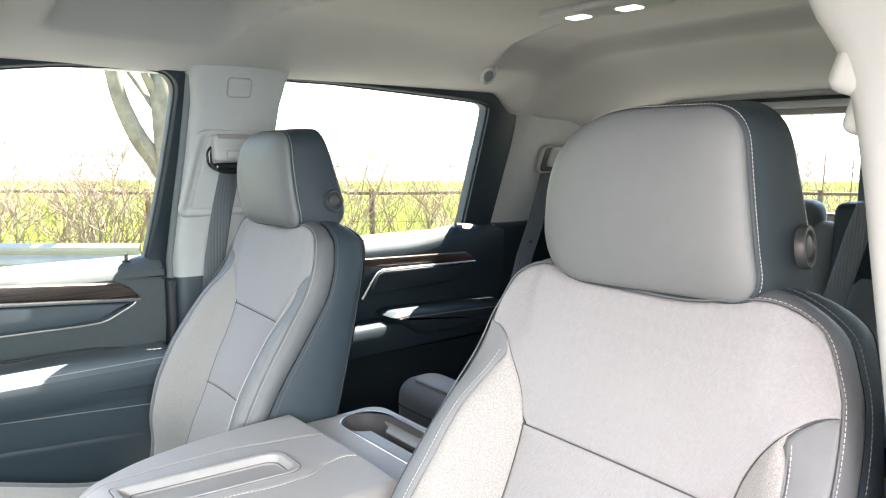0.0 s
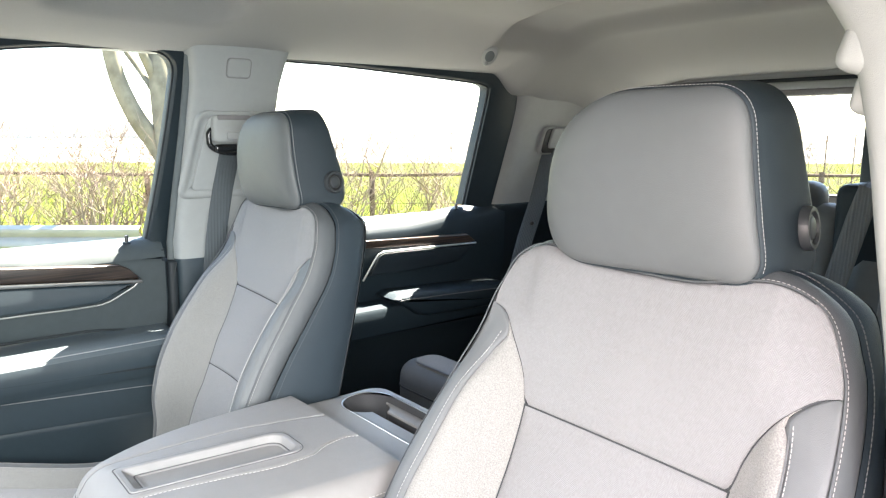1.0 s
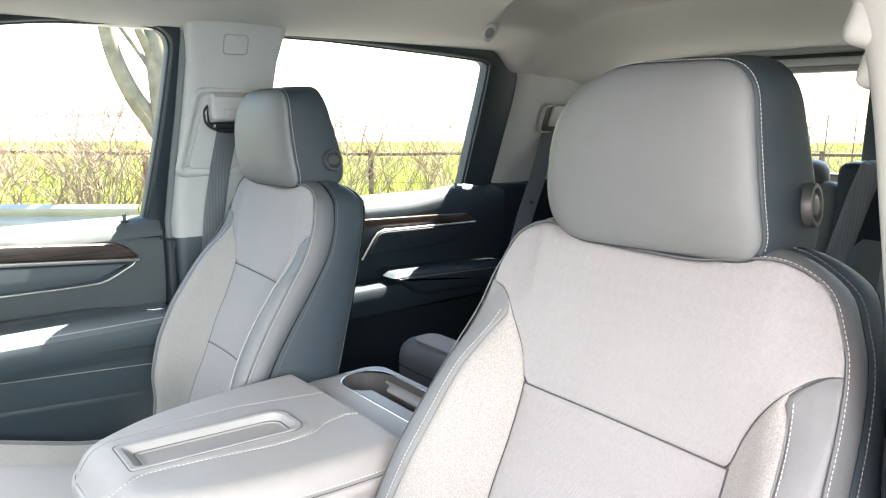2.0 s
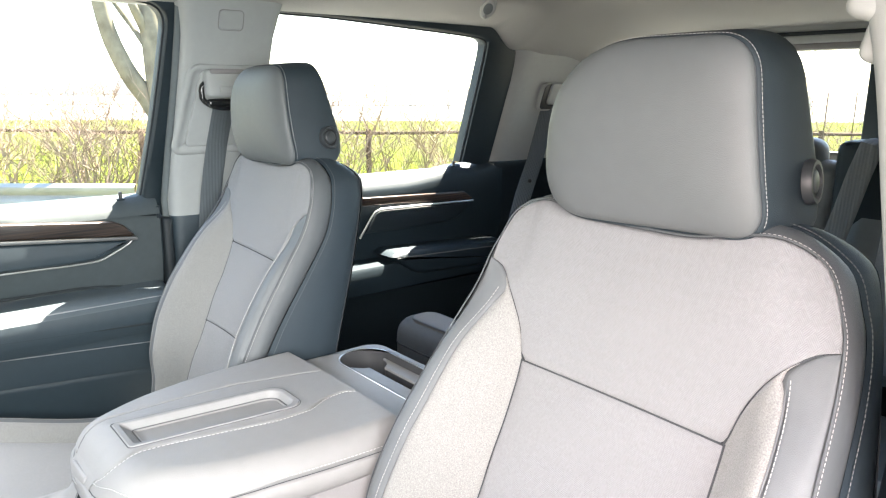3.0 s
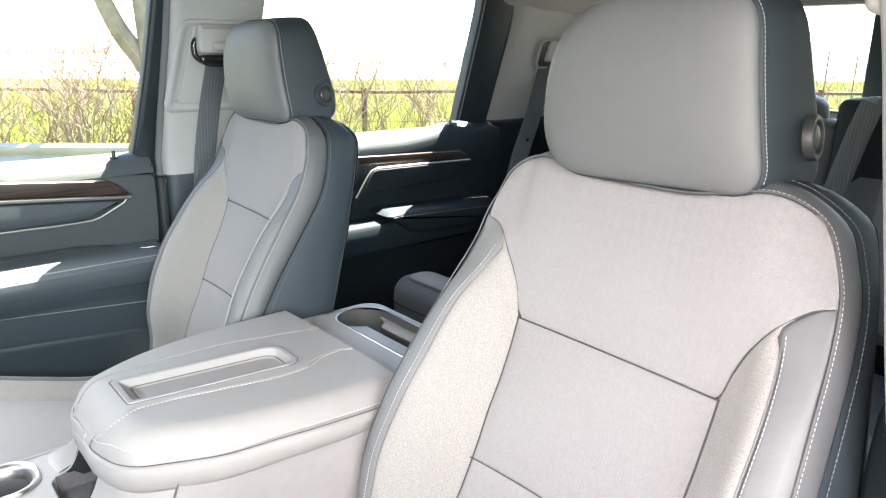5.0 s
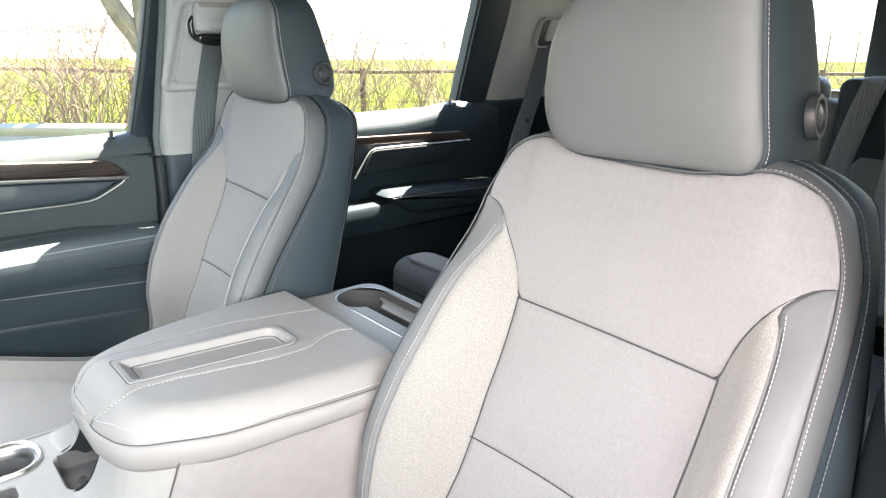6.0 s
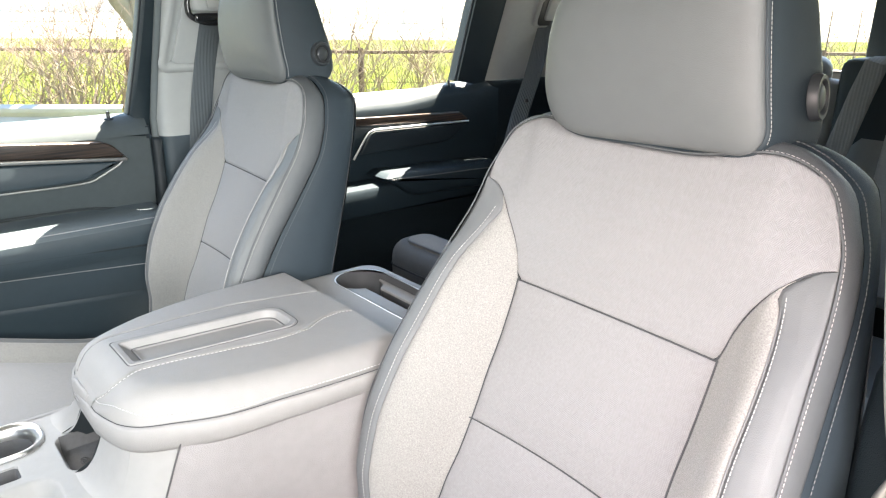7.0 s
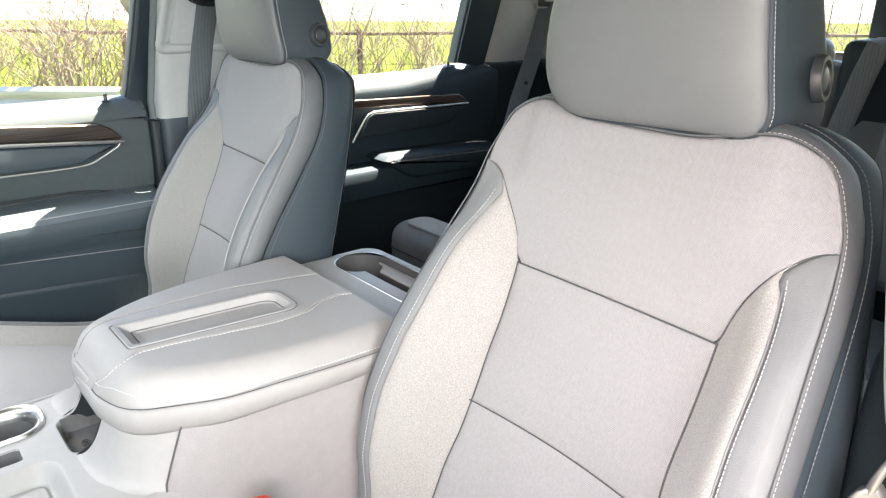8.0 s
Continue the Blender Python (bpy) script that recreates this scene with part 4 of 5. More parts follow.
FRONT_GLASS = [(-1.02, 1.165), (-.95, 1.23), (-.8, 1.36), (-.6, 1.475), (-.45, 1.525), (-.341, 1.545), (-.252, 1.556), (-.166, 1.561), (-.10, 1.563), (-.056, 1.556), (-.036, 1.535), (-.034, 1.50), (-.048, 1.339), (-.070, 1.165)]
FRONT_OUT = [(-1.05, 1.165), (-.98, 1.26), (-.83, 1.40), (-.62, 1.51), (-.46, 1.56), (-.345, 1.575), (-.252, 1.59), (-.166, 1.595), (-.08, 1.59), (-.03, 1.575), (-.012, 1.55), (-.008, 1.51), (-.012, 1.362), (-.030, 1.118)]
REAR_GLASS = [(.165, 1.165), (.175, 1.40), (.185, 1.52), (.198, 1.556), (.25, 1.558), (.343, 1.557), (.60, 1.546), (.795, 1.536), (.832, 1.527), (.841, 1.505), (.845, 1.43), (.852, 1.186)]
REAR_OUT = [(.13, 1.12), (.14, 1.40), (.15, 1.54), (.17, 1.60), (.25, 1.60), (.343, 1.60), (.60, 1.59), (.85, 1.57), (.925, 1.535), (.955, 1.488), (.971, 1.415), (.995, 1.16)]


def lock_pin(y, z, sg, parent):
    pin = thing("lock_pin", (sg * .787, y, z))
    pin.parent = parent
    part("collar", disc((0, 0, -.002), (0, 0, 1), .0085, .004, 16, .001), DOOR_DARK, pin)
    part("knob", disc((0, 0, 0), (0, 0, 1), .0038, .016, 12, .001), BLACK, pin)


def front_door():
    sg = -1
    door = thing("door_1", (0, 0, 0), "dark grey front passenger door with wood trim and padded armrest", "door", kind="structure")
    ys = [lerp(-1.05, -.045, k / 40) for k in range(41)]
    d = 0.085
    y0 = -.23

    def sk(profile, ya, yb, n=40, drop=d):
        yy = [lerp(ya, yb, k / n) for k in range(n + 1)]
        rows = [[Vector((sg * x, y, z - drop * (y - y0))) for y in yy] for x, z in profile]
        return loft(rows, False)
    ledge = [[Vector((sg * x, y, z)) for y in ys] for x, z in ((.85, 1.168), (.808, 1.168), (.799, 1.166), (.787, 1.156), (.775, 1.142), (.771, 1.130))]
    part("window_ledge", loft(ledge, False), DOOR_SOFT, door)
    part("upper_panel", sk([(.779, 1.140), (.774, 1.132), (.774, 1.10), (.776, 1.04), (.782, 1.0), (.79, .975)], -1.05, -.045), DOOR_SOFT, door)
    P = lambda y, z, dd: Vector((sg * (.774 - dd), y, z - d * (y - y0)))
    part("wood_trim", plate([(-1.0, 1.132), (-.145, 1.132), (-.125, 1.124), (-.104, 1.104), (-.11, 1.100), (-1.0, 1.100)], P, 0, .018, .004), WOOD, door, "dark open-pore wood trim strip")
    part("silver_strip", plate([(-1.0, 1.1), (-.102, 1.1), (-.099, 1.096), (-.101, 1.092), (-1.0, 1.091)], P, 0, .021, .002), LEVER_METAL, door)
    part("pull_pad", plate([(-1.0, 1.090), (-.124, 1.090), (-.118, 1.087), (-.146, 1.071), (-.172, 1.0565), (-.19, 1.0515), (-.245, 1.0455), (-.355, 1.0375), (-1.0, .983)], P, 0, .015, .005), PAD_VINYL, door)
    edge = [(-.97, .979), (-.66, 1.006), (-.353, 1.0335), (-.245, 1.0415), (-.188, 1.0475), (-.168, 1.053), (-.142, 1.068), (-.117, 1.083), (-.110, 1.090), (-.106, 1.095)]
    part("pad_trim", tube([P(y, z, .012) for y, z in [(p.x, p.y) for p in smooth_line([(a, b, 0) for a, b in edge], 60)]], .0020, 6), LEVER_METAL, door)
    arm = [(.792, .982), (.782, .978), (.75, .975), (.715, .971), (.700, .966), (.692, .956), (.689, .944), (.689, .919), (.694, .908), (.702, .892)]
    ARM_TOP = 6
    # the front face takes a darker vinyl: its shade is put into the colour
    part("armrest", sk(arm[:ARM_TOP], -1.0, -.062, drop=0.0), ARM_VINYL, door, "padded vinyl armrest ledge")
    part("armrest_front", sk(arm[ARM_TOP - 1:], -1.0, -.062, drop=0.0), PAD_VINYL, door, "stitched armrest front, shade put into its colour")
    part("armrest_end", loft([[Vector((sg * x, y, z)) for x, z in arm] for y in (-.062, -.054)] + [[Vector((sg * (x + .02), -.05, z)) for x, z in arm]], False), ARM_VINYL, door)
    # dark tubes draw the shade in the groove below and the crease behind
    part("armrest_gap", tube([Vector((sg * .691, y, .9268 - .06 * (y + .35))) for y in (lerp(-.99, -.07, k / 20) for k in range(21))], .0022, 6), RUBBER, door)
    part("armrest_crease", tube([Vector((sg * .7835, y, .9875 - .004 * (y + .35) - .018 * step_in(y, -.22, -.06))) for y in (lerp(-.99, -.062, k / 30) for k in range(31))], .0026, 6), RUBBER, door)
    part("armrest_stitching", stitches([Vector((sg * .697, y, .9665)) for y in (lerp(-.95, -.07, k / 60) for k in range(61))], r=.0008), THREAD, door)
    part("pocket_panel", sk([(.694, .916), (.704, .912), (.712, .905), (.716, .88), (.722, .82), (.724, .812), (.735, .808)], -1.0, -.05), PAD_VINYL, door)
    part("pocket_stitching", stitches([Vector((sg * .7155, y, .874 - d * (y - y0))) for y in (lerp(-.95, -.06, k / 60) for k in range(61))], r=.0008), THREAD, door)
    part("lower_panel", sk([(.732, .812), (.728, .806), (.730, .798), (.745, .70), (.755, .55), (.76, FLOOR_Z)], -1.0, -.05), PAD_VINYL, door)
    part("rear_edge", loft([[Vector((sg * x, y, z)) for x, z in ((.776, 1.146), (.776, 1.04), (.79, .97), (.72, .9), (.735, .8), (.76, FLOOR_Z))] for y in (-.05, -.042)] +
                           [[Vector((sg * (x + .06), -.036, z)) for x, z in ((.776, 1.146), (.776, 1.04), (.79, .97), (.72, .9), (.735, .8), (.76, FLOOR_Z))]], False), DOOR_DARK, door)
    part("core", rbox((sg * .845, -.54, .765), (.08, 1.0, .79), .004), DOOR_DARK, door)
    part("outer_skin", rbox((sg * .90, -.55, .70), (.03, 1.0, .92), .01), PAINT, door)
    part("window_frame", frame_ring(line2(FRONT_GLASS), line2(FRONT_OUT), sg, -.045, .004), FRAME_DARK, door)
    inner = line2(FRONT_GLASS)
    part("glass_channel", tube([side_point(sg)(y, z, -.012) for y, z in inner], .004, 6), RUBBER, door)
    lock_pin(-.118, 1.166, sg, door)
    pane = part("window_pane", ([side_point(sg)(y, z, -.02) for y, z in inner], [tuple(range(len(inner)))]), GLASS, door, facing=(0, 0, 1.2))
    pane.visible_shadow = False
    return door


def rear_door(sg, name):
    door = thing(name, (0, 0, 0), "dark grey rear door with wood trim and armrest", "door", kind="structure")
    ya, yb = .16, 1.0
    ys = [lerp(ya, yb, k / 40) for k in range(41)]
    kick = lambda y: 0.022 * step_in(y, .62, .86) + .01 * step_in(y, .86, 1.0)
    ledge = [[Vector((sg * x, y, z + kick(y))) for y in ys] for x, z in ((.83, 1.158), (.803, 1.158), (.796, 1.155), (.782, 1.142), (.776, 1.128))]
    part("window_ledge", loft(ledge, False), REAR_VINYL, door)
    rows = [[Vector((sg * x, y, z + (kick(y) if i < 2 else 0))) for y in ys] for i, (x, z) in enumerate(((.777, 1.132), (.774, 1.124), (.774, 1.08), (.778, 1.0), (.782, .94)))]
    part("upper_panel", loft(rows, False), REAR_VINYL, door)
    P = lambda y, z, dd: Vector((sg * (.774 - dd), y, z))
    part("wood_trim", plate([(.22, 1.121), (.48, 1.116), (.835, 1.103), (.868, 1.080), (.855, 1.077), (.48, 1.094), (.22, 1.098)], P, 0, .012, .003), WOOD, door, "dark open-pore wood trim strip")
    bright = [(.862, 1.075), (.84, 1.0755), (.68, 1.079), (.53, 1.082), (.512, 1.077), (.498, 1.062), (.478, 1.035), (.46, 1.01)]
    part("silver_strip", tube([P(y, z, .02) for y, z in bright], .0028, 8), SILVER, door)
    part("pull_pad", plate([(.862, 1.070), (.68, 1.074), (.53, 1.077), (.514, 1.070), (.48, 1.020), (.6, 1.018), (.77, 1.022), (.8, 1.028)], P, 0, .022, .008), DOOR_DARK, door)
    # armrest
    A = lambda y, z, dd: Vector((sg * (.78 - dd), y, z))
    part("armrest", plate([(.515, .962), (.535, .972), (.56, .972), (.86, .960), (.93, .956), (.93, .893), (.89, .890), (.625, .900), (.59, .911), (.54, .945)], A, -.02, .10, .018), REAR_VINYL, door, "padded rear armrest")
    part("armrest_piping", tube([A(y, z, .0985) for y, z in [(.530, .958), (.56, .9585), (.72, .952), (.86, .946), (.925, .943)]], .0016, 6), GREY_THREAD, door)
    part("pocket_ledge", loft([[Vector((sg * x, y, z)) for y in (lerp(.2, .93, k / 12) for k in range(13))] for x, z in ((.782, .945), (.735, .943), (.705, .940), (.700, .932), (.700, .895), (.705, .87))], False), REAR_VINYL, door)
    part("lower_panel", loft([[Vector((sg * x, y, z - .02 * (y - .5))) for y in (lerp(.17, .99, k / 12) for k in range(13))] for x, z in ((.705, .87), (.715, .86), (.73, .8), (.75, .6), (.76, FLOOR_Z))], False), DOOR_DARK, door)
    part("core", rbox((sg * .845, .57, .755), (.08, .84, .79), .004), DOOR_DARK, door)
    part("outer_skin", rbox((sg * .90, .58, .70), (.03, .84, .92), .01), PAINT, door)
    part("window_frame", frame_ring(line2(REAR_GLASS), line2(REAR_OUT), sg, -.045, .006), FRAME_DARK, door)
    inner = line2(REAR_GLASS)
    part("glass_channel", tube([side_point(sg)(y, z, -.012) for y, z in inner], .004, 6), RUBBER, door)
    lock_pin(.812, 1.176, sg, door)
    bottom = [(y, 1.15 + kick(y)) for y in (lerp(.852, .165, k / 20) for k in range(21))]
    loop = inner + bottom
    pane = part("window_pane", ([side_point(sg)(y, z, -.02) for y, z in loop], [tuple(range(len(loop)))]), GLASS, door, facing=(0, 0, 1.2))
    pane.visible_shadow = False
    return door


front_door()
rear_door(-1, "door_2")
rear_door(1, "door_3")


def b_pillar(sg, name):
    p = thing(name, (0, 0, 0), "pale grey moulded door pillar trim with a dark lower cover", "pillar", kind="structure")

    def sect(z, k=0.0):
        """Plan outline of the pillar trim at a height."""
        x = wall_x(z) if z > 1.165 else .80
        xi = x - .045
        ya, yb = -.022 + .012 * step_in(z, 1.1, 1.5), .175 + .01 * step_in(z, 1.2, 1.5)
        top = step_in(z, 1.50, 1.58)
        ya, yb = ya - .01 * top, yb + .012 * top
        pts = [(x + .05, ya - .004), (x + .004, ya - .002), (xi + .012, ya + .004), (xi + .003, ya + .013), (xi, ya + .03), (xi - .004, .08), (xi, yb - .03), (xi + .003, yb - .012), (xi + .012, yb - .003), (x + .05, yb)]
        return [Vector((sg * a, b, z)) for a, b in [(q.x, q.y) for q in smooth_line([(a, b, 0) for a, b in pts], 40)]]
    zs = [1.122, 1.13, 1.2, 1.3, 1.4, 1.5, 1.54, 1.57, 1.60]
    part("upper_trim", loft([sect(z) for z in zs], False), TRIM_LIGHT, p)
    low = [[v + Vector((sg * .003, 0, 0)) for v in sect(z)] for z in (1.124, 1.118, 1.0, .9, .7, FLOOR_Z)]
    part("lower_trim", loft(low, False), PAD_VINYL, p, "dark plastic lower pillar cover")
    part("door_seal", rbox((sg * .818, -.030, .74), (.11, .020, .76), .006), RUBBER, p, "black rubber door seal")
    part("seal_lip", tube([Vector((sg * (wall_x(z) - .010), -.026 + .014 * step_in(z, 1.1, 1.5), z)) for z in (1.10, 1.16, 1.25, 1.4, 1.5, 1.555)], .0085, 8), SEAL_GREY, p, "grey rubber seal lip")
    X = lambda y, z, dd: Vector((sg * (wall_x(z) - .048 - dd), y, z))
    # recess frame for the belt guide, with a raised rim, and the square clip cover
    slant = lambda outline: [(y + .16 * (z - 1.35), z) for y, z in outline]
    rect = slant([(y + .070, z + 1.3525) for y, z in rounded(.165, .180, .020, 5)])
    rows = [[X(y, z, d) for y, z in inset(rect, g)] for g, d in ((-.004, -.002), (-.001, .004), (.003, .0055), (.009, .0035), (.012, .0005), (.018, .0))]
    part("belt_guide_recess", loft(rows, True, False, True), TRIM_LIGHT, p)
    inner = slant([(y + .083, z + 1.3555) for y, z in rounded(.146, .158, .012, 5)])
    part("belt_guide_bezel", plate(inner, X, -.002, .0055, .003), TRIM_LIGHT, p)
    sq = [(y + .080, z + 1.531) for y, z in rounded(.05, .036, .007, 5)]
    part("clip_cover", plate(sq, X, -.002, .003, .002), TRIM_LIGHT, p)
    part("clip_gap", tube([X(y, z, .001) for y, z in inset(sq, -.001) + inset(sq, -.001)[:1]], .0008, 5, False), CONSOLE_SIDE, p)
    return p


b_pillar(-1, "pillar_1")


def c_pillar(sg, name):
    p = thing(name, (0, 0, 0), "pale grey rear pillar trim with a dark lower cover", "pillar", kind="structure")
    def row(z, d=0.0):
        x = wall_x(z) - .02 + d
        pts = [(x + .06, .935, 0), (x + .014, .955, 0), (x - .003, .985, 0), (x - .008, 1.06, 0), (x - .012, 1.18, 0), (x - .03, 1.26, 0), (x - .09, 1.31, 0), (x - .16, 1.33, 0)]
        return [Vector((sg * q.x, q.y, z)) for q in smooth_line(pts, 30)]
    part("upper_trim", loft([row(z) for z in (1.182, 1.2, 1.3, 1.4, 1.5, 1.56, 1.60)], False), TRIM_LIGHT, p)
    part("lower_trim", loft([row(z, .004) for z in (1.186, 1.178, 1.0, .8, .5, FLOOR_Z)], False), DOOR_DARK, p, "dark plastic lower pillar cover")
    return p


c_pillar(-1, "pillar_3")
c_pillar(1, "pillar_4")


def back_wall():
    w = thing("wall_back", (0, 0, 0), "rear cab wall with a framed sliding back window", "wall", kind="structure")
    part("header", rbox((0, 1.330, 1.5205), (1.34, .05, .020), .006, 2), TRIM_LIGHT, w)
    part("header_gap", rbox((0, 1.330, 1.5345), (1.34, .044, .010), .002), RUBBER, w)
    part("header_top", rbox((0, 1.345, 1.565), (1.34, .05, .052), .006), TRIM_LIGHT, w)
    part("header_rail", rbox((0, 1.335, 1.503), (1.34, .05, .017), .004), CONSOLE_SIDE, w)
    part("lower_wall", rbox((0, 1.36, .80), (1.56, .05, .86), .01), DOOR_DARK, w)
    for sg in (-1, 1):
        part("mullion", rbox((sg * .145, 1.335, 1.38), (.055, .03, .30), .006), FRAME_DARK, w)
        part("jamb", rbox((sg * .66, 1.335, 1.38), (.10, .05, .34), .01), FRAME_DARK, w)
    part("sill_rail", rbox((0, 1.33, 1.235), (1.3, .03, .03), .006), BLACK, w)
    pane = part("window_pane", ([(-.64, 1.345, 1.22), (.64, 1.345, 1.22), (.62, 1.335, 1.53), (-.62, 1.335, 1.53)], [(0, 1, 2, 3)]), DARK_GLASS, w, facing=(0, 0, 1.2))
    pane.visible_shadow = False
    return w


back_wall()

# front of the cab: cowl, dash top and windscreen, behind the camera
front = thing("dashboard", (0, 0, 0), "dark grey dashboard under the windscreen", "dashboard", kind="structure")
part("dash_top", rbox((0, -1.25, 1.06), (1.56, .42, .14), .05, 3), DOOR_DARK, front)
part("dash_face", rbox((0, -1.18, .78), (1.52, .3, .5), .05, 3), DOOR_DARK, front)
part("firewall", rbox((0, -1.5, .72), (1.7, .06, .8), .01), BLACK, front)
for s in (-1, 1):
    part("windscreen_pillar", tube([(s * .83, -1.45, 1.12), (s * .76, -1.15, 1.42), (s * .69, -.98, 1.60)], .045, 10), TRIM_LIGHT, front)
screen = part("windscreen", ([(-.80, -1.45, 1.10), (.80, -1.45, 1.10), (.68, -1.0, 1.62), (-.68, -1.0, 1.62)], [(0, 1, 2, 3)]), GLASS, front, facing=(0, 0, 1.2))
screen.visible_shadow = False


# ---- rear bench ----
def bench():
    root = thing("rear_bench_seat", (0, 0, FLOOR_Z), "grey vinyl and cloth rear bench seat", "seat")
    top = .785 - FLOOR_Z
    CUSH = .832 - FLOOR_Z
    for sg, x0, x1 in ((-1, -.625, -.16), (1, .16, .625), (0, -.157, .157)):
        c, w = (x0 + x1) / 2, x1 - x0

        cushion = thing("cushion")
        cushion.parent = root
        # a raised roll along the front, and the lower seat behind it
        h, l = .16, .115
        part("front_roll", rbox((c, .46 + l / 2, CUSH - h / 2), (w, l, h), .050, 6), VINYL, cushion)
        ring = [(c + a, .465 + l / 2 + b) for a, b in rounded(w - .10, l - .040, .03, 6)]
        place = lambda a, b, d: Vector((a, b, CUSH + d))
        part("insert", plate(ring, place, -.010, .004, .004), HEATHER, cushion, "pale heathered cloth insert")
        part("piping", tube([place(a, b, .001) for a, b in ring + ring[:1]], .0026, 6, False), VINYL, cushion)
        skirt = [(c + a, .46 + l / 2 + b) for a, b in rounded(w + .001, l + .001, .050, 6)]
        part("seam", tube([Vector((a, b, CUSH - .066)) for a, b in skirt + skirt[:1]], .0022, 6, False), DARK_THREAD, cushion)
        part("pad", rbox((c, .83, .275), (w, .60, .15), .04, 4), VINYL, cushion)
        part("base", rbox((c, .80, .12), (w * .9, .5, .22), .02), BLACK, cushion)
        part("backrest", moved(rbox((c, 0, .22), (w - .006, .13, .48), .045, 4), Matrix.Translation((0, 1.14, top)) @ Matrix.Rotation(radians(-11), 4, "X")), VINYL, root)
        part("backrest_insert", moved(rbox((c, -.064, .21), (w * .6, .012, .40), .005, 2), Matrix.Translation((0, 1.14, top)) @ Matrix.Rotation(radians(-11), 4, "X")), INSERT, root)
        hr = rbox((c - .055 * sg, 1.20, top + .452), ((.23 if sg else .19), .09, .105), .035, 4)
        part("headrest", hr, HEAD_VINYL, root)
    return root


bench()


# ---- outdoors ----
GROUND = -0.25
AX = Vector((-.774, .633, 0))      # the way out through the far windows
AY = Vector((.633, .774, 0))       # along the fence
EYE0 = Vector((.81, -.544, 0))


def out_at(depth, across, z):
    return EYE0 + AX * depth + AY * across + Vector((0, 0, z))


def grass_material():
    m = material("grass", (0.057, 0.077, 0.004), rough=0.95, spec=0.05, vary=0.35, scale=6.0, stain=0.4)
    return m


GRASS = grass_material()
PAVE = material("pale_pavement", (0.22, 0.21, 0.185), rough=0.9, spec=0.2, vary=0.12, scale=2.0, stain=0.1)
BARK = material("pale_bark", (0.165, 0.148, 0.108), rough=0.9, spec=0.15, vary=0.3, scale=9.0, stain=3.0, bump=0.6, bump_scale=25)
TWIG = material("bare_twigs", (0.25, 0.19, 0.155), rough=0.95, spec=0.1, vary=0.3, scale=20)
ZINC = material("galvanised_steel", (0.22, 0.23, 0.215), rough=0.7, metal=0.0, vary=0.1, scale=8)
RUST = material("weathered_fence_wood", (0.085, 0.06, 0.046), rough=0.9, spec=0.15, vary=0.3, scale=15)

ground = mesh_ob("ground", grid(lambda x, y: Vector((x, y, GROUND)), [-900, -300, -100, -40, -20, -10, 0, 10, 20, 40, 100, 300, 900], [-900, -300, -100, -40, -20, -10, 0, 10, 20, 40, 100, 300, 900]), PAVE, None,
                 "wide pale paved ground reaching the horizon")
tagged(ground, category="ground", kind="structure")
lawn = mesh_ob("lawn", grid(lambda d, a: out_at(d, a, GROUND + .02), [6.2, 8, 12, 20, 30, 38], [-60, -30, -10, 0, 10, 30, 60]), GRASS, None, "bright green mown grass strip behind the fence")
tagged(lawn, category="grass", kind="structure")


def guardrail():
    root = thing("guardrail", tuple(out_at(7.2, 0, GROUND)), "galvanised steel guardrail on posts beside the grass", "guardrail")
    prof = [(0, .70), (.02, .69), (.05, .665), (.05, .63), (.02, .60), (0, .575), (.02, .55), (.05, .52), (.05, .485), (.02, .46), (0, .45)]
    rows = [[-AX * a + AY * s + Vector((0, 0, z)) for s in (-14, -10, -6, -4, -3.1)] for a, z in prof]
    part("rail", loft(rows, False), ZINC, root)
    for s in (-13, -11, -9, -7, -5, -3.4):
        part("post", moved(rbox((0, 0, .34), (.12, .10, .68), .006), Matrix.Translation(AX * .1 + AY * s)), ZINC, root)
    return root


guardrail()


def fence():
    root = thing("fence", tuple(out_at(9.0, 0, GROUND)), "weathered post and wire fence with a thin top rail", "fence")
    part("rail", tube([AY * s + Vector((0, 0, 1.12 + .01 * math.sin(s * 2.1))) for s in (lerp(-9, 9, k / 50) for k in range(51))], .022, 6), RUST, root)
    for s in (-9.3, -6.5, -3.75, -.9, 1.95, 4.8, 7.6):
        part("post", tube([AY * s, AY * s + Vector((0, 0, 1.16))], .035, 8), RUST, root)
    for s in (4.45, 4.81, 5.17, 5.55):
        part("stake", tube([AY * s, AY * (s + .02) + Vector((0, 0, 1.62))], .008, 6), RUST, root)
    for z in (.25, .5, .75, 1.45):
        part("wire", tube([AY * s + Vector((0, 0, z)) for s in (-9, 9)], .004, 4), RUST, root)
    return root


fence()


# ---- driver's pillar, close beside the camera ----
near_x = table([.36, 1.0, 1.05, 1.11, 1.18, 1.24, 1.335, 1.39, 1.44, 1.467, 1.50, 1.56, 1.62], [.73, .705, .688, .666, .652, .642, .626, .617, .606, .597, .577, .553, .535])


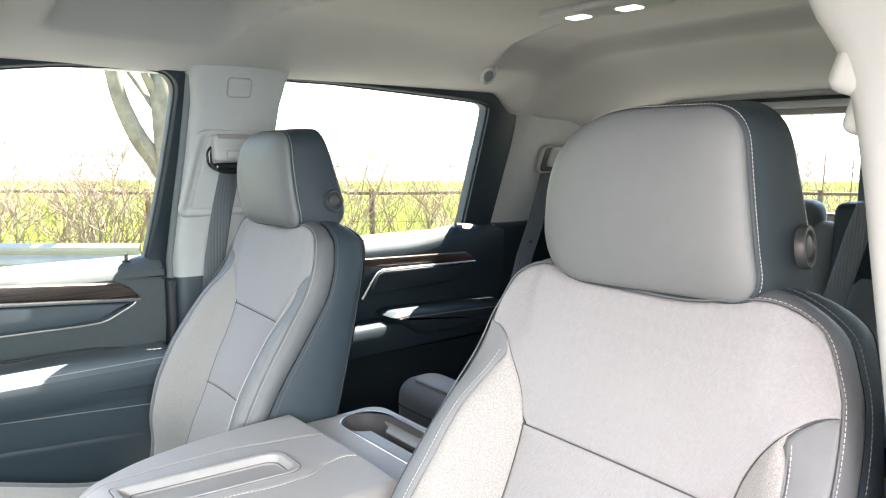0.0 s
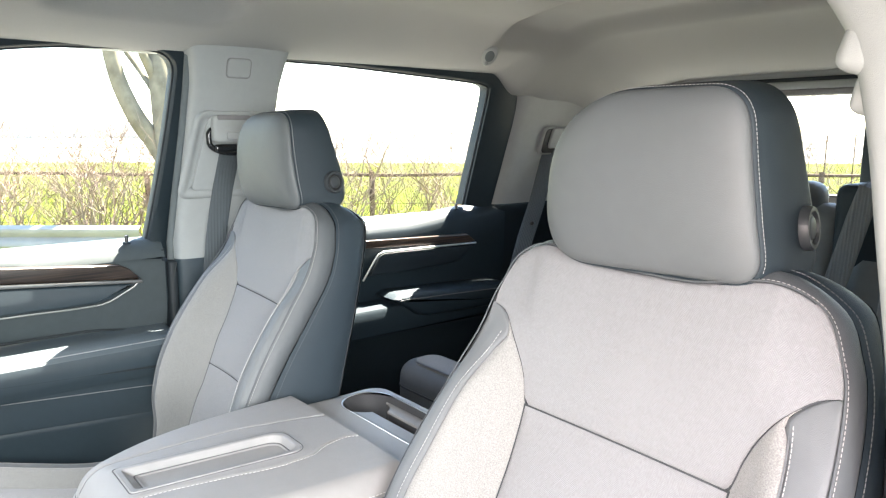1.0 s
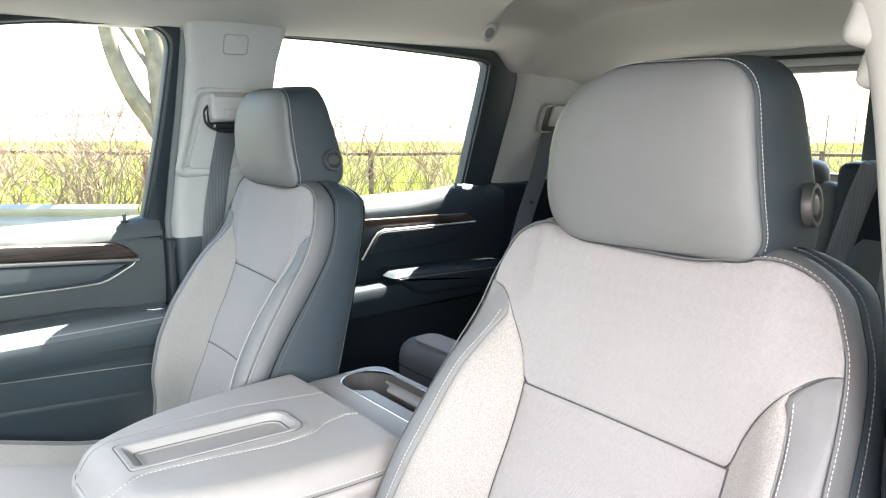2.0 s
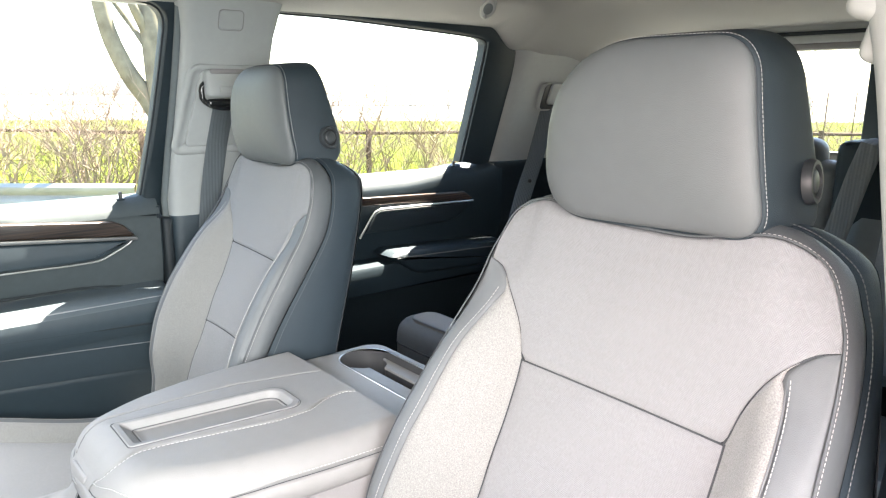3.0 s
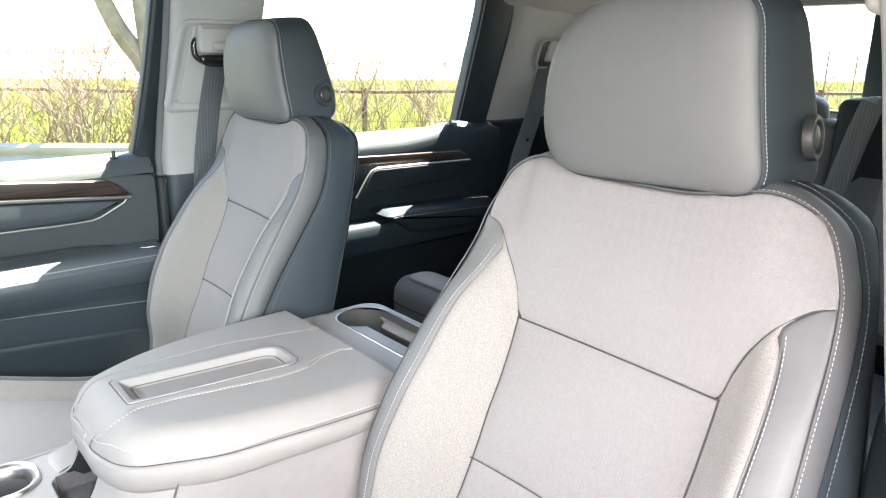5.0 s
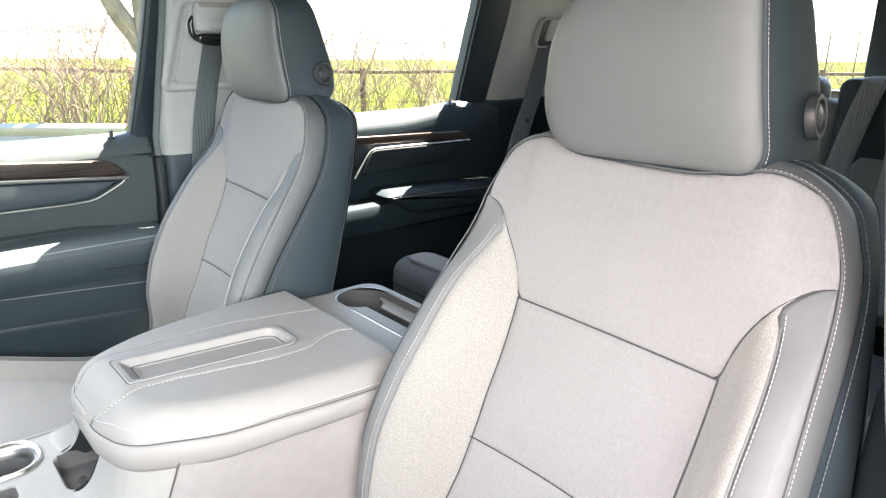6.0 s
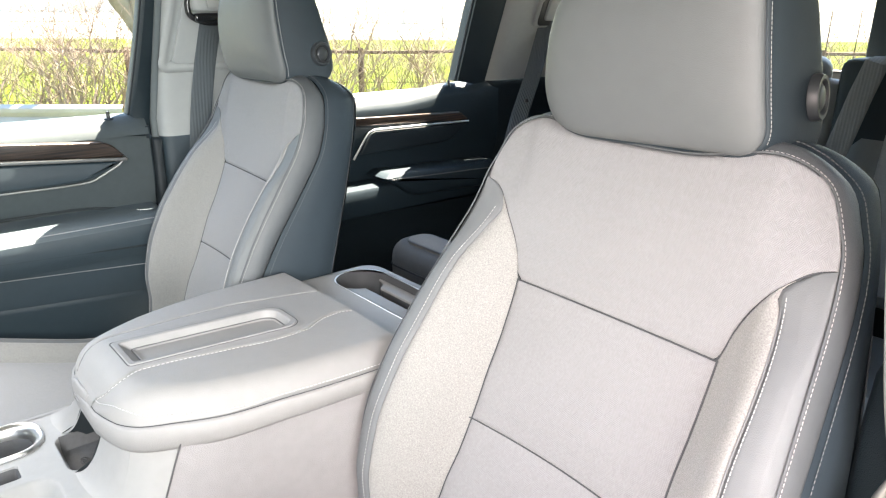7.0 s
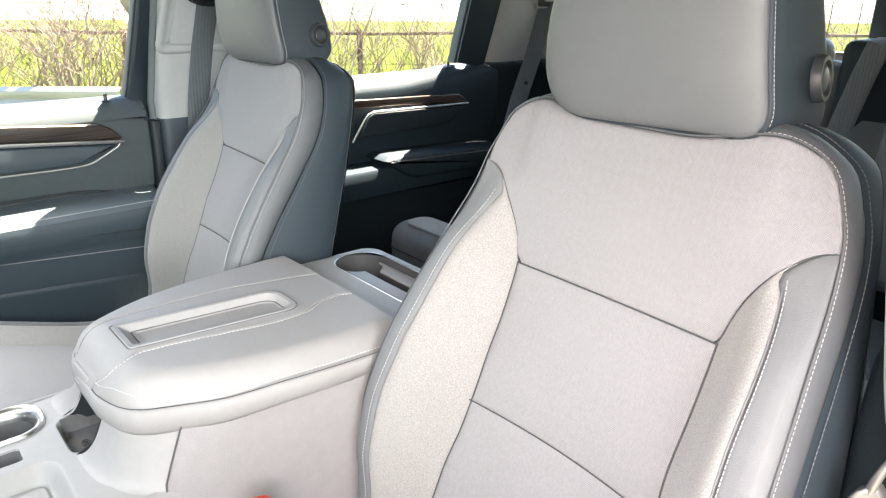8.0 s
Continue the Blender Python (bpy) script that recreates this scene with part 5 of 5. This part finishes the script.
def near_pillar():
    p = thing("pillar_2", (0, 0, 0), "pale grey moulded driver's door pillar trim", "pillar", kind="structure")

    def row(z):
        xi = near_x(z)
        pts = [(.86, -.05), (.80, -.045), (xi + .10, -.040), (xi + .03, -.034), (xi + .008, -.028), (xi, -.016), (xi - .001, .02), (xi + .002, .12), (xi + .012, .17), (xi + .05, .19), (.86, .20)]
        return [Vector((a, b, z)) for a, b in line2(pts, 4)]
    part("upper_trim", loft([row(z) for z in (lerp(1.0, 1.63, k / 60) for k in range(61))], False), TRIM_LIGHT, p)
    def low_row(z):
        xi = .634 + .02 * step_in(z, 1.10, 1.2)
        pts = [(.86, .02), (xi + .05, .022), (xi + .012, .03), (xi, .046), (xi, .16), (xi + .02, .21), (.86, .215)]
        return [Vector((a, b, z)) for a, b in line2(pts, 4)]
    part("lower_trim", loft([low_row(z) for z in (1.20, 1.16, 1.12, 1.08, 1.04, 1.0, .9, .75, .6, FLOOR_Z)], False), DOOR_DARK, p, "dark plastic lower pillar cover")
    return p


near_pillar()
guide = thing("belt_guide", (.612, -.014, 1.458), "pale grey seat belt height adjuster on the door pillar", "belt guide")
part("cover", moved(rbox((0, 0, 0), (.036, .03, .036), .010, 4), pose(0, 0, 0, 0, 18, 0)), TRIM_LIGHT, guide)
part("slide", moved(rbox((.012, .006, -.028), (.030, .024, .03), .008, 3), pose(0, 0, 0, 0, 14, 0)), TRIM_LIGHT, guide)


visor = thing("sun_visor", (-.50, -.462, 1.588), "pale grey folded sun visor at the roof's front", "sun visor")
part("panel", moved(rbox((0, 0, 0), (.34, .17, .022), .010, 3), pose(0, 0, 0, 8, 0, 0)), TRIM_LIGHT, visor)

# unseen plain walls added to block sky light, beside the open door and ahead
yard = mesh_ob("sky_block_side", rbox((2.1, -.3, 1.5), (.15, 9, 3.6), .01), material("side_block", (.07, .072, .07), rough=.9, vary=.2, scale=3), None, "unseen plain dull wall added to block sky light beside the truck")
tagged(yard, category="wall", kind="structure")
ahead = mesh_ob("sky_block_ahead", rbox((-2.0, -4.4, 1.4), (8.2, .2, 3.4), .01), material("ahead_block", (.09, .092, .095), rough=.9, vary=.2, scale=3), None, "unseen plain dull wall added to block sky light before the truck")
tagged(ahead, category="wall", kind="structure")


# ---- seat belts ----
def ribbon(pts, width, thick, across):
    """Webbing: a thin flat band along a line, across gives its width's direction."""
    pts = [Vector(p) for p in pts]
    rings = []
    for i, p in enumerate(pts):
        d = (pts[min(i + 1, len(pts) - 1)] - pts[max(i - 1, 0)]).normalized()
        a = Vector(across)
        a = (a - d * a.dot(d)).normalized()
        n = d.cross(a)
        w, t = width / 2, thick / 2
        rings.append([p + a * u + n * v for u, v in ((-w, 0), (-w + t, t), (-w * .5, t * .8), (0, t), (w * .5, t * .8), (w - t, t), (w, 0), (w - t, -t), (0, -t), (-w + t, -t))])
    return loft(rings, True, True, True)


def front_belt():
    b = thing("front_seat_belt", (-.66, .058, 1.36), "dark grey seat belt hanging from a black pillar ring", "seat belt")
    o = Vector((-.66, .058, 1.36))
    line = [Vector(p) - o for p in ((-.660, .073, 1.376), (-.668, .073, 1.36), (-.690, .072, 1.32), (-.705, .068, 1.28), (-.715, .060, 1.22), (-.720, .053, 1.17), (-.725, .047, 1.11), (-.735, .035, .9), (-.74, .03, .6))]
    part("webbing", ribbon(line, .047, .003, (0, 1, 0)), WEBBING, b)
    ring = [Vector((-.650 + .008 * math.cos(a), .070 + .046 * math.cos(a), 1.382 + .024 * math.sin(a) + (.012 if math.sin(a) > 0 else 0))) - o for a in (2 * math.pi * k / 36 for k in range(37))]
    part("guide_ring", tube(ring, .0060, 8, False), GLOSS_BLACK, b, "glossy black belt guide ring")
    part("ring_bar", rbox(Vector((-.652, .070, 1.368)) - o, (.016, .074, .016), .005, 3), GLOSS_BLACK, b)
    hood = [(y + .073, z + 1.408) for y, z in rounded(.090, .056, .009, 5)]
    H = lambda y, z, d: Vector((-.660 + d * 1.0 + .10 * (1.436 - z), y, z)) - o
    part("anchor_cover", plate(hood, H, -.012, .022, .007), TRIM_LIGHT, b)
    part("anchor_lip", plate([(y + .073, z + 1.4315) for y, z in rounded(.074, .010, .004, 4)], H, .018, .0235, .001), CONSOLE_SIDE, b)
    part("anchor_cap", plate([(y + .078, z + 1.394) for y, z in rounded(.050, .017, .004, 4)], H, .018, .027, .003), TRIM_LIGHT, b)
    return b


front_belt()


def rear_belt():
    b = thing("rear_seat_belt", (-.70, 1.10, 1.34), "dark grey rear seat belt running down from its pillar slot", "seat belt")
    o = Vector((-.70, 1.10, 1.34))
    line = [Vector(p) - o for p in ((-.690, 1.125, 1.375), (-.70, 1.118, 1.335), (-.692, 1.057, 1.187), (-.662, .978, 1.086), (-.642, .915, .966), (-.635, .87, .85))]
    part("webbing", ribbon(line, .049, .003, (0.5, .86, 0)), WEBBING, b)
    slot = [(y, z) for y, z in rounded(.112, .084, .020, 5)]
    X = lambda y, z, d: Vector((-wall_x(1.375 + z) + .036 + d, 1.122 + y, 1.376 + z)) - o
    part("slot_bezel", plate(slot, X, -.01, .006, .004), TRIM_LIGHT, b)
    part("slot", plate(inset(slot, .005), X, 0, .0075, .001), BLACK, b)
    part("slot_cover", plate([(y + .012, z + .008) for y, z in rounded(.082, .062, .012, 4)], X, .004, .016, .005), TRIM_LIGHT, b)
    part("stop_button", disc(Vector((-.668, 1.010, 1.13)) - o, (1, 0, 0), .006, .006, 12, .002), BLACK, b)
    return b


rear_belt()


def middle_belt():
    o = Vector((.24, 1.18, 1.0))
    b = thing("belt_tower", tuple(o), "dark belt tower on the rear bench with grey strap", "seat belt")
    part("tower", rbox(Vector((.28, 1.20, 1.17)) - o, (.29, .12, .24), .022, 3), DOOR_DARK, b)
    part("webbing", ribbon([Vector(p) - o for p in ((.235, 1.21, 1.293), (.222, 1.15, 1.295), (.215, 1.125, 1.285), (.20, 1.115, 1.22), (.185, 1.105, 1.14), (.165, 1.09, 1.04), (.15, 1.07, .92))], .050, .003, (1, 0, 0)), webbing_material("grey_strap", (.13, .135, .14), across="X"), b)
    return b


middle_belt()


# ---- ceiling fittings ----
lamp = thing("dome_lamp", (-.003, .484, roof_z(0, .40)), "pale ceiling lamp panel with two lit lenses", "ceiling lamp")
part("housing", moved(rbox((0, 0, 0), (.235, .085, .016), .007, 3), pose(0, 0, -.004)), TRIM_LIGHT, lamp)
for x in (-.056, .054):
    part("lens", rbox((x, .0, -.0125), (.040, .027, .005), .001, 2), LAMP, lamp, "lit white lens")

hook = thing("coat_hook", (-.529, .700, 1.591), "grey plastic coat hook on the headliner", "hook")
HN = Vector((.50, -.62, -.60)).normalized()
HU = HN.cross(Vector((.45, .2, 1))).normalized()
HV = HU.cross(HN).normalized()
oval = [(.0180 * math.cos(a), .029 * math.sin(a)) for a in (2 * math.pi * k / 28 for k in range(28))]
part("base", plate(oval, lambda a, b, d: HU * a + HV * b + HN * d, -.03, .010, .005), TRIM_LIGHT, hook)
part("recess", plate([(.62 * a, .55 * b + .004) for a, b in oval], lambda a, b, d: HU * a + HV * b + HN * d, .004, .0112, .001), SEAL_GREY, hook)
part("prong", tube([HV * -.016 + HN * .008, HV * -.019 + HN * .016, HV * -.013 + HN * .022], lambda t: .0045 - .001 * t, 8), TRIM_LIGHT, hook)


# ---- by the driver's seat ----
buckle = thing("belt_buckle", (.203, -.290, .822), "seat belt buckle with a red release button", "buckle")
part("body", moved(rbox((0, 0, 0), (.018, .030, .10), .006, 3), pose(0, 0, 0, -14, 0, 0)), BLACK, buckle)
part("release_button", moved(rbox((0, -.012, .05), (.016, .022, .014), .003, 2), pose(0, 0, 0, -14, 0, 0)), RED, buckle, "red release button")


# recliner lever on the outer side of the driver's seat
lever = thing("recline_lever", (.674, -.035, 1.048), "satin grey seat recline lever with a curved grip", "lever")
base = [(-.012, -.026), (.012, -.026), (.010, .002), (.005, .011), (.001, .012), (-.007, .005), (-.012, -.006)]
part("bracket", plate(base, lambda a, b, d: Vector((a, d + .45 * a, b)), .006, -.004, .003), LEVER_METAL, lever, "satin metal bracket")
part("grip", tube(smooth_line([(.000, .000, .006), (.003, -.001, .020), (.007, .002, .034), (.010, .006, .046)], 16), lambda t: .0040 - .0015 * t, 10), LEVER_METAL, lever, "curved metal grip")
part("screw", disc((.002, -.004, -.006), (0, -1, 0), .002, .001), BLACK, lever)


# ---- trees and shrubs outside ----
def px_out(px, py, depth):
    """A place outdoors from its bearing: sideways and upward slopes from the first eye."""
    return EYE0 + AX * depth + AY * ((px - 784) / 1255 * depth) + Vector((0, 0, 1.404 + (265 - py) / 1255 * depth * 1.02))


def tree():
    base = px_out(313, 265, 8.2)
    base.z = GROUND
    t = thing("tree", tuple(base), "bare pale-barked tree with forking limbs", "tree")
    P = lambda *pts: smooth_line([px_out(x + 10, y, 8.2 + d) - base for x, y, d in pts], 24)
    trunk = [base - base] + [q for q in P((303, 420, 0), (298, 340, 0), (292, 270, 0), (287, 200, 0), (284, 150, 0), (278, 100, .1), (270, 20, .2), (262, -120, .3))]
    part("trunk", tube(trunk, lambda s: lerp(.20, .07, s ** .7), 12), BARK, t)
    for pts, r0, r1 in ((((290, 320, 0), (266, 280, 0), (244, 250, -.1), (226, 215, -.15), (211, 175, -.2), (199, 118, -.25), (188, 40, -.3), (170, -90, -.3)), .115, .05),
                        (((288, 225, 0), (268, 190, 0), (250, 163, .1), (232, 138, .1), (214, 110, .1), (190, 60, .1)), .04, .02),
                        (((284, 200, 0), (268, 160, -.1), (257, 135, -.2), (246, 100, -.2), (238, 30, -.2)), .06, .03),
                        (((284, 150, 0), (300, 110, .1), (330, 50, .2), (350, -60, .3)), .06, .03)):
        part("limb", tube(P(*pts), lambda s, r0=r0, r1=r1: lerp(r0, r1, s), 10), BARK, t)
    return t


tree()


def shrub_mesh(seed, height, width, stems=26):
    rng = random.Random(seed)
    geos = []

    def grow(p, d, length, r, level):
        pts = [p]
        q, e = p.copy(), d.copy()
        n = 4
        for _ in range(n):
            e = (e + Vector((rng.uniform(-.35, .35), rng.uniform(-.35, .35), rng.uniform(-.12, .25)))).normalized()
            q = q + e * (length / n)
            pts.append(q.copy())
        geos.append(tube(pts, lambda s: r * (1 - .6 * s), 3, False))
        if level < 3:
            for _ in range(rng.randint(2, 4)):
                k = rng.randint(1, n)
                side = Vector((rng.uniform(-1, 1), rng.uniform(-1, 1), rng.uniform(-.1, .9))).normalized()
                grow(pts[k], (e * .4 + side).normalized(), length * rng.uniform(.45, .75), r * .6, level + 1)
    for _ in range(stems):
        grow(Vector((rng.uniform(-width, width), rng.uniform(-.3, .3), 0)), Vector((rng.uniform(-.4, .4), rng.uniform(-.3, .3), 1)).normalized(), height * rng.uniform(.45, .75), rng.uniform(.006, .0125), 0)
    return join(*geos)


shrub_kinds = []
for seed, hgt, wid in ((3, 1.75, .55), (8, 1.95, .5), (14, 1.6, .6)):
    s = mesh_ob("shrub", shrub_mesh(seed, hgt, wid), TWIG, None, "leafless brown shrub of tangled twigs by the fence")
    tagged(s, category="shrub", group="shrubs along the fence")
    shrub_kinds.append(s)
turn = Matrix.Rotation(math.atan2(AY.y, AY.x), 4, "Z")
places = [(8.5, -6.1), (8.7, -5.5), (8.4, -4.9), (8.8, -4.4), (8.5, -3.9), (8.8, -3.4), (8.6, -1.5), (8.9, -1.0), (9.2, -.45), (9.4, .25), (9.5, 4.6), (9.3, 5.5)]
for i, (dep, acr) in enumerate(places):
    m = Matrix.Translation(out_at(dep, acr, GROUND)) @ turn @ Matrix.Rotation(i * 1.9, 4, "Z")
    if i < 3:
        shrub_kinds[i].matrix_world = m
    else:
        copy_thing(shrub_kinds[i % 3], m)


# ---- far things ----
POST = material("pale_post", (0.45, 0.44, 0.40), rough=0.8, spec=0.2, vary=0.08, scale=1.0)


def pole(depth, px, y0, y1, r0, r1, label):
    foot = px_out(px, y0, depth)
    foot.z = GROUND
    p = mesh_ob("pole", tube([foot - foot, Vector((0, 0, px_out(px, y1, depth).z - GROUND))], lambda s: lerp(r0, r1, s), 10), POST, None, label)
    p.matrix_world = Matrix.Translation(foot)
    tagged(p, category="pole")


pole(42, 799, 300, 120, .10, .07, "tall pale lamp post far behind the grass")
pole(70, 737, 300, 192, .45, .04, "tapering grey mast far behind the grass")
pole(45, 1427, 300, 120, .12, .08, "pale lamp post far behind the truck")
far_house = mesh_ob("far_building", rbox((0, 0, 0), (2, 75, 3.4), .1), material("far_wall", (.5, .49, .45), rough=.8, vary=.1, scale=.2), None, "long low pale building on the horizon")
tagged(far_house, category="building")
far_house.matrix_world = Matrix.Translation(out_at(170, -72, GROUND + 1.7)) @ Matrix.Rotation(math.atan2(AX.y, AX.x), 4, "Z")
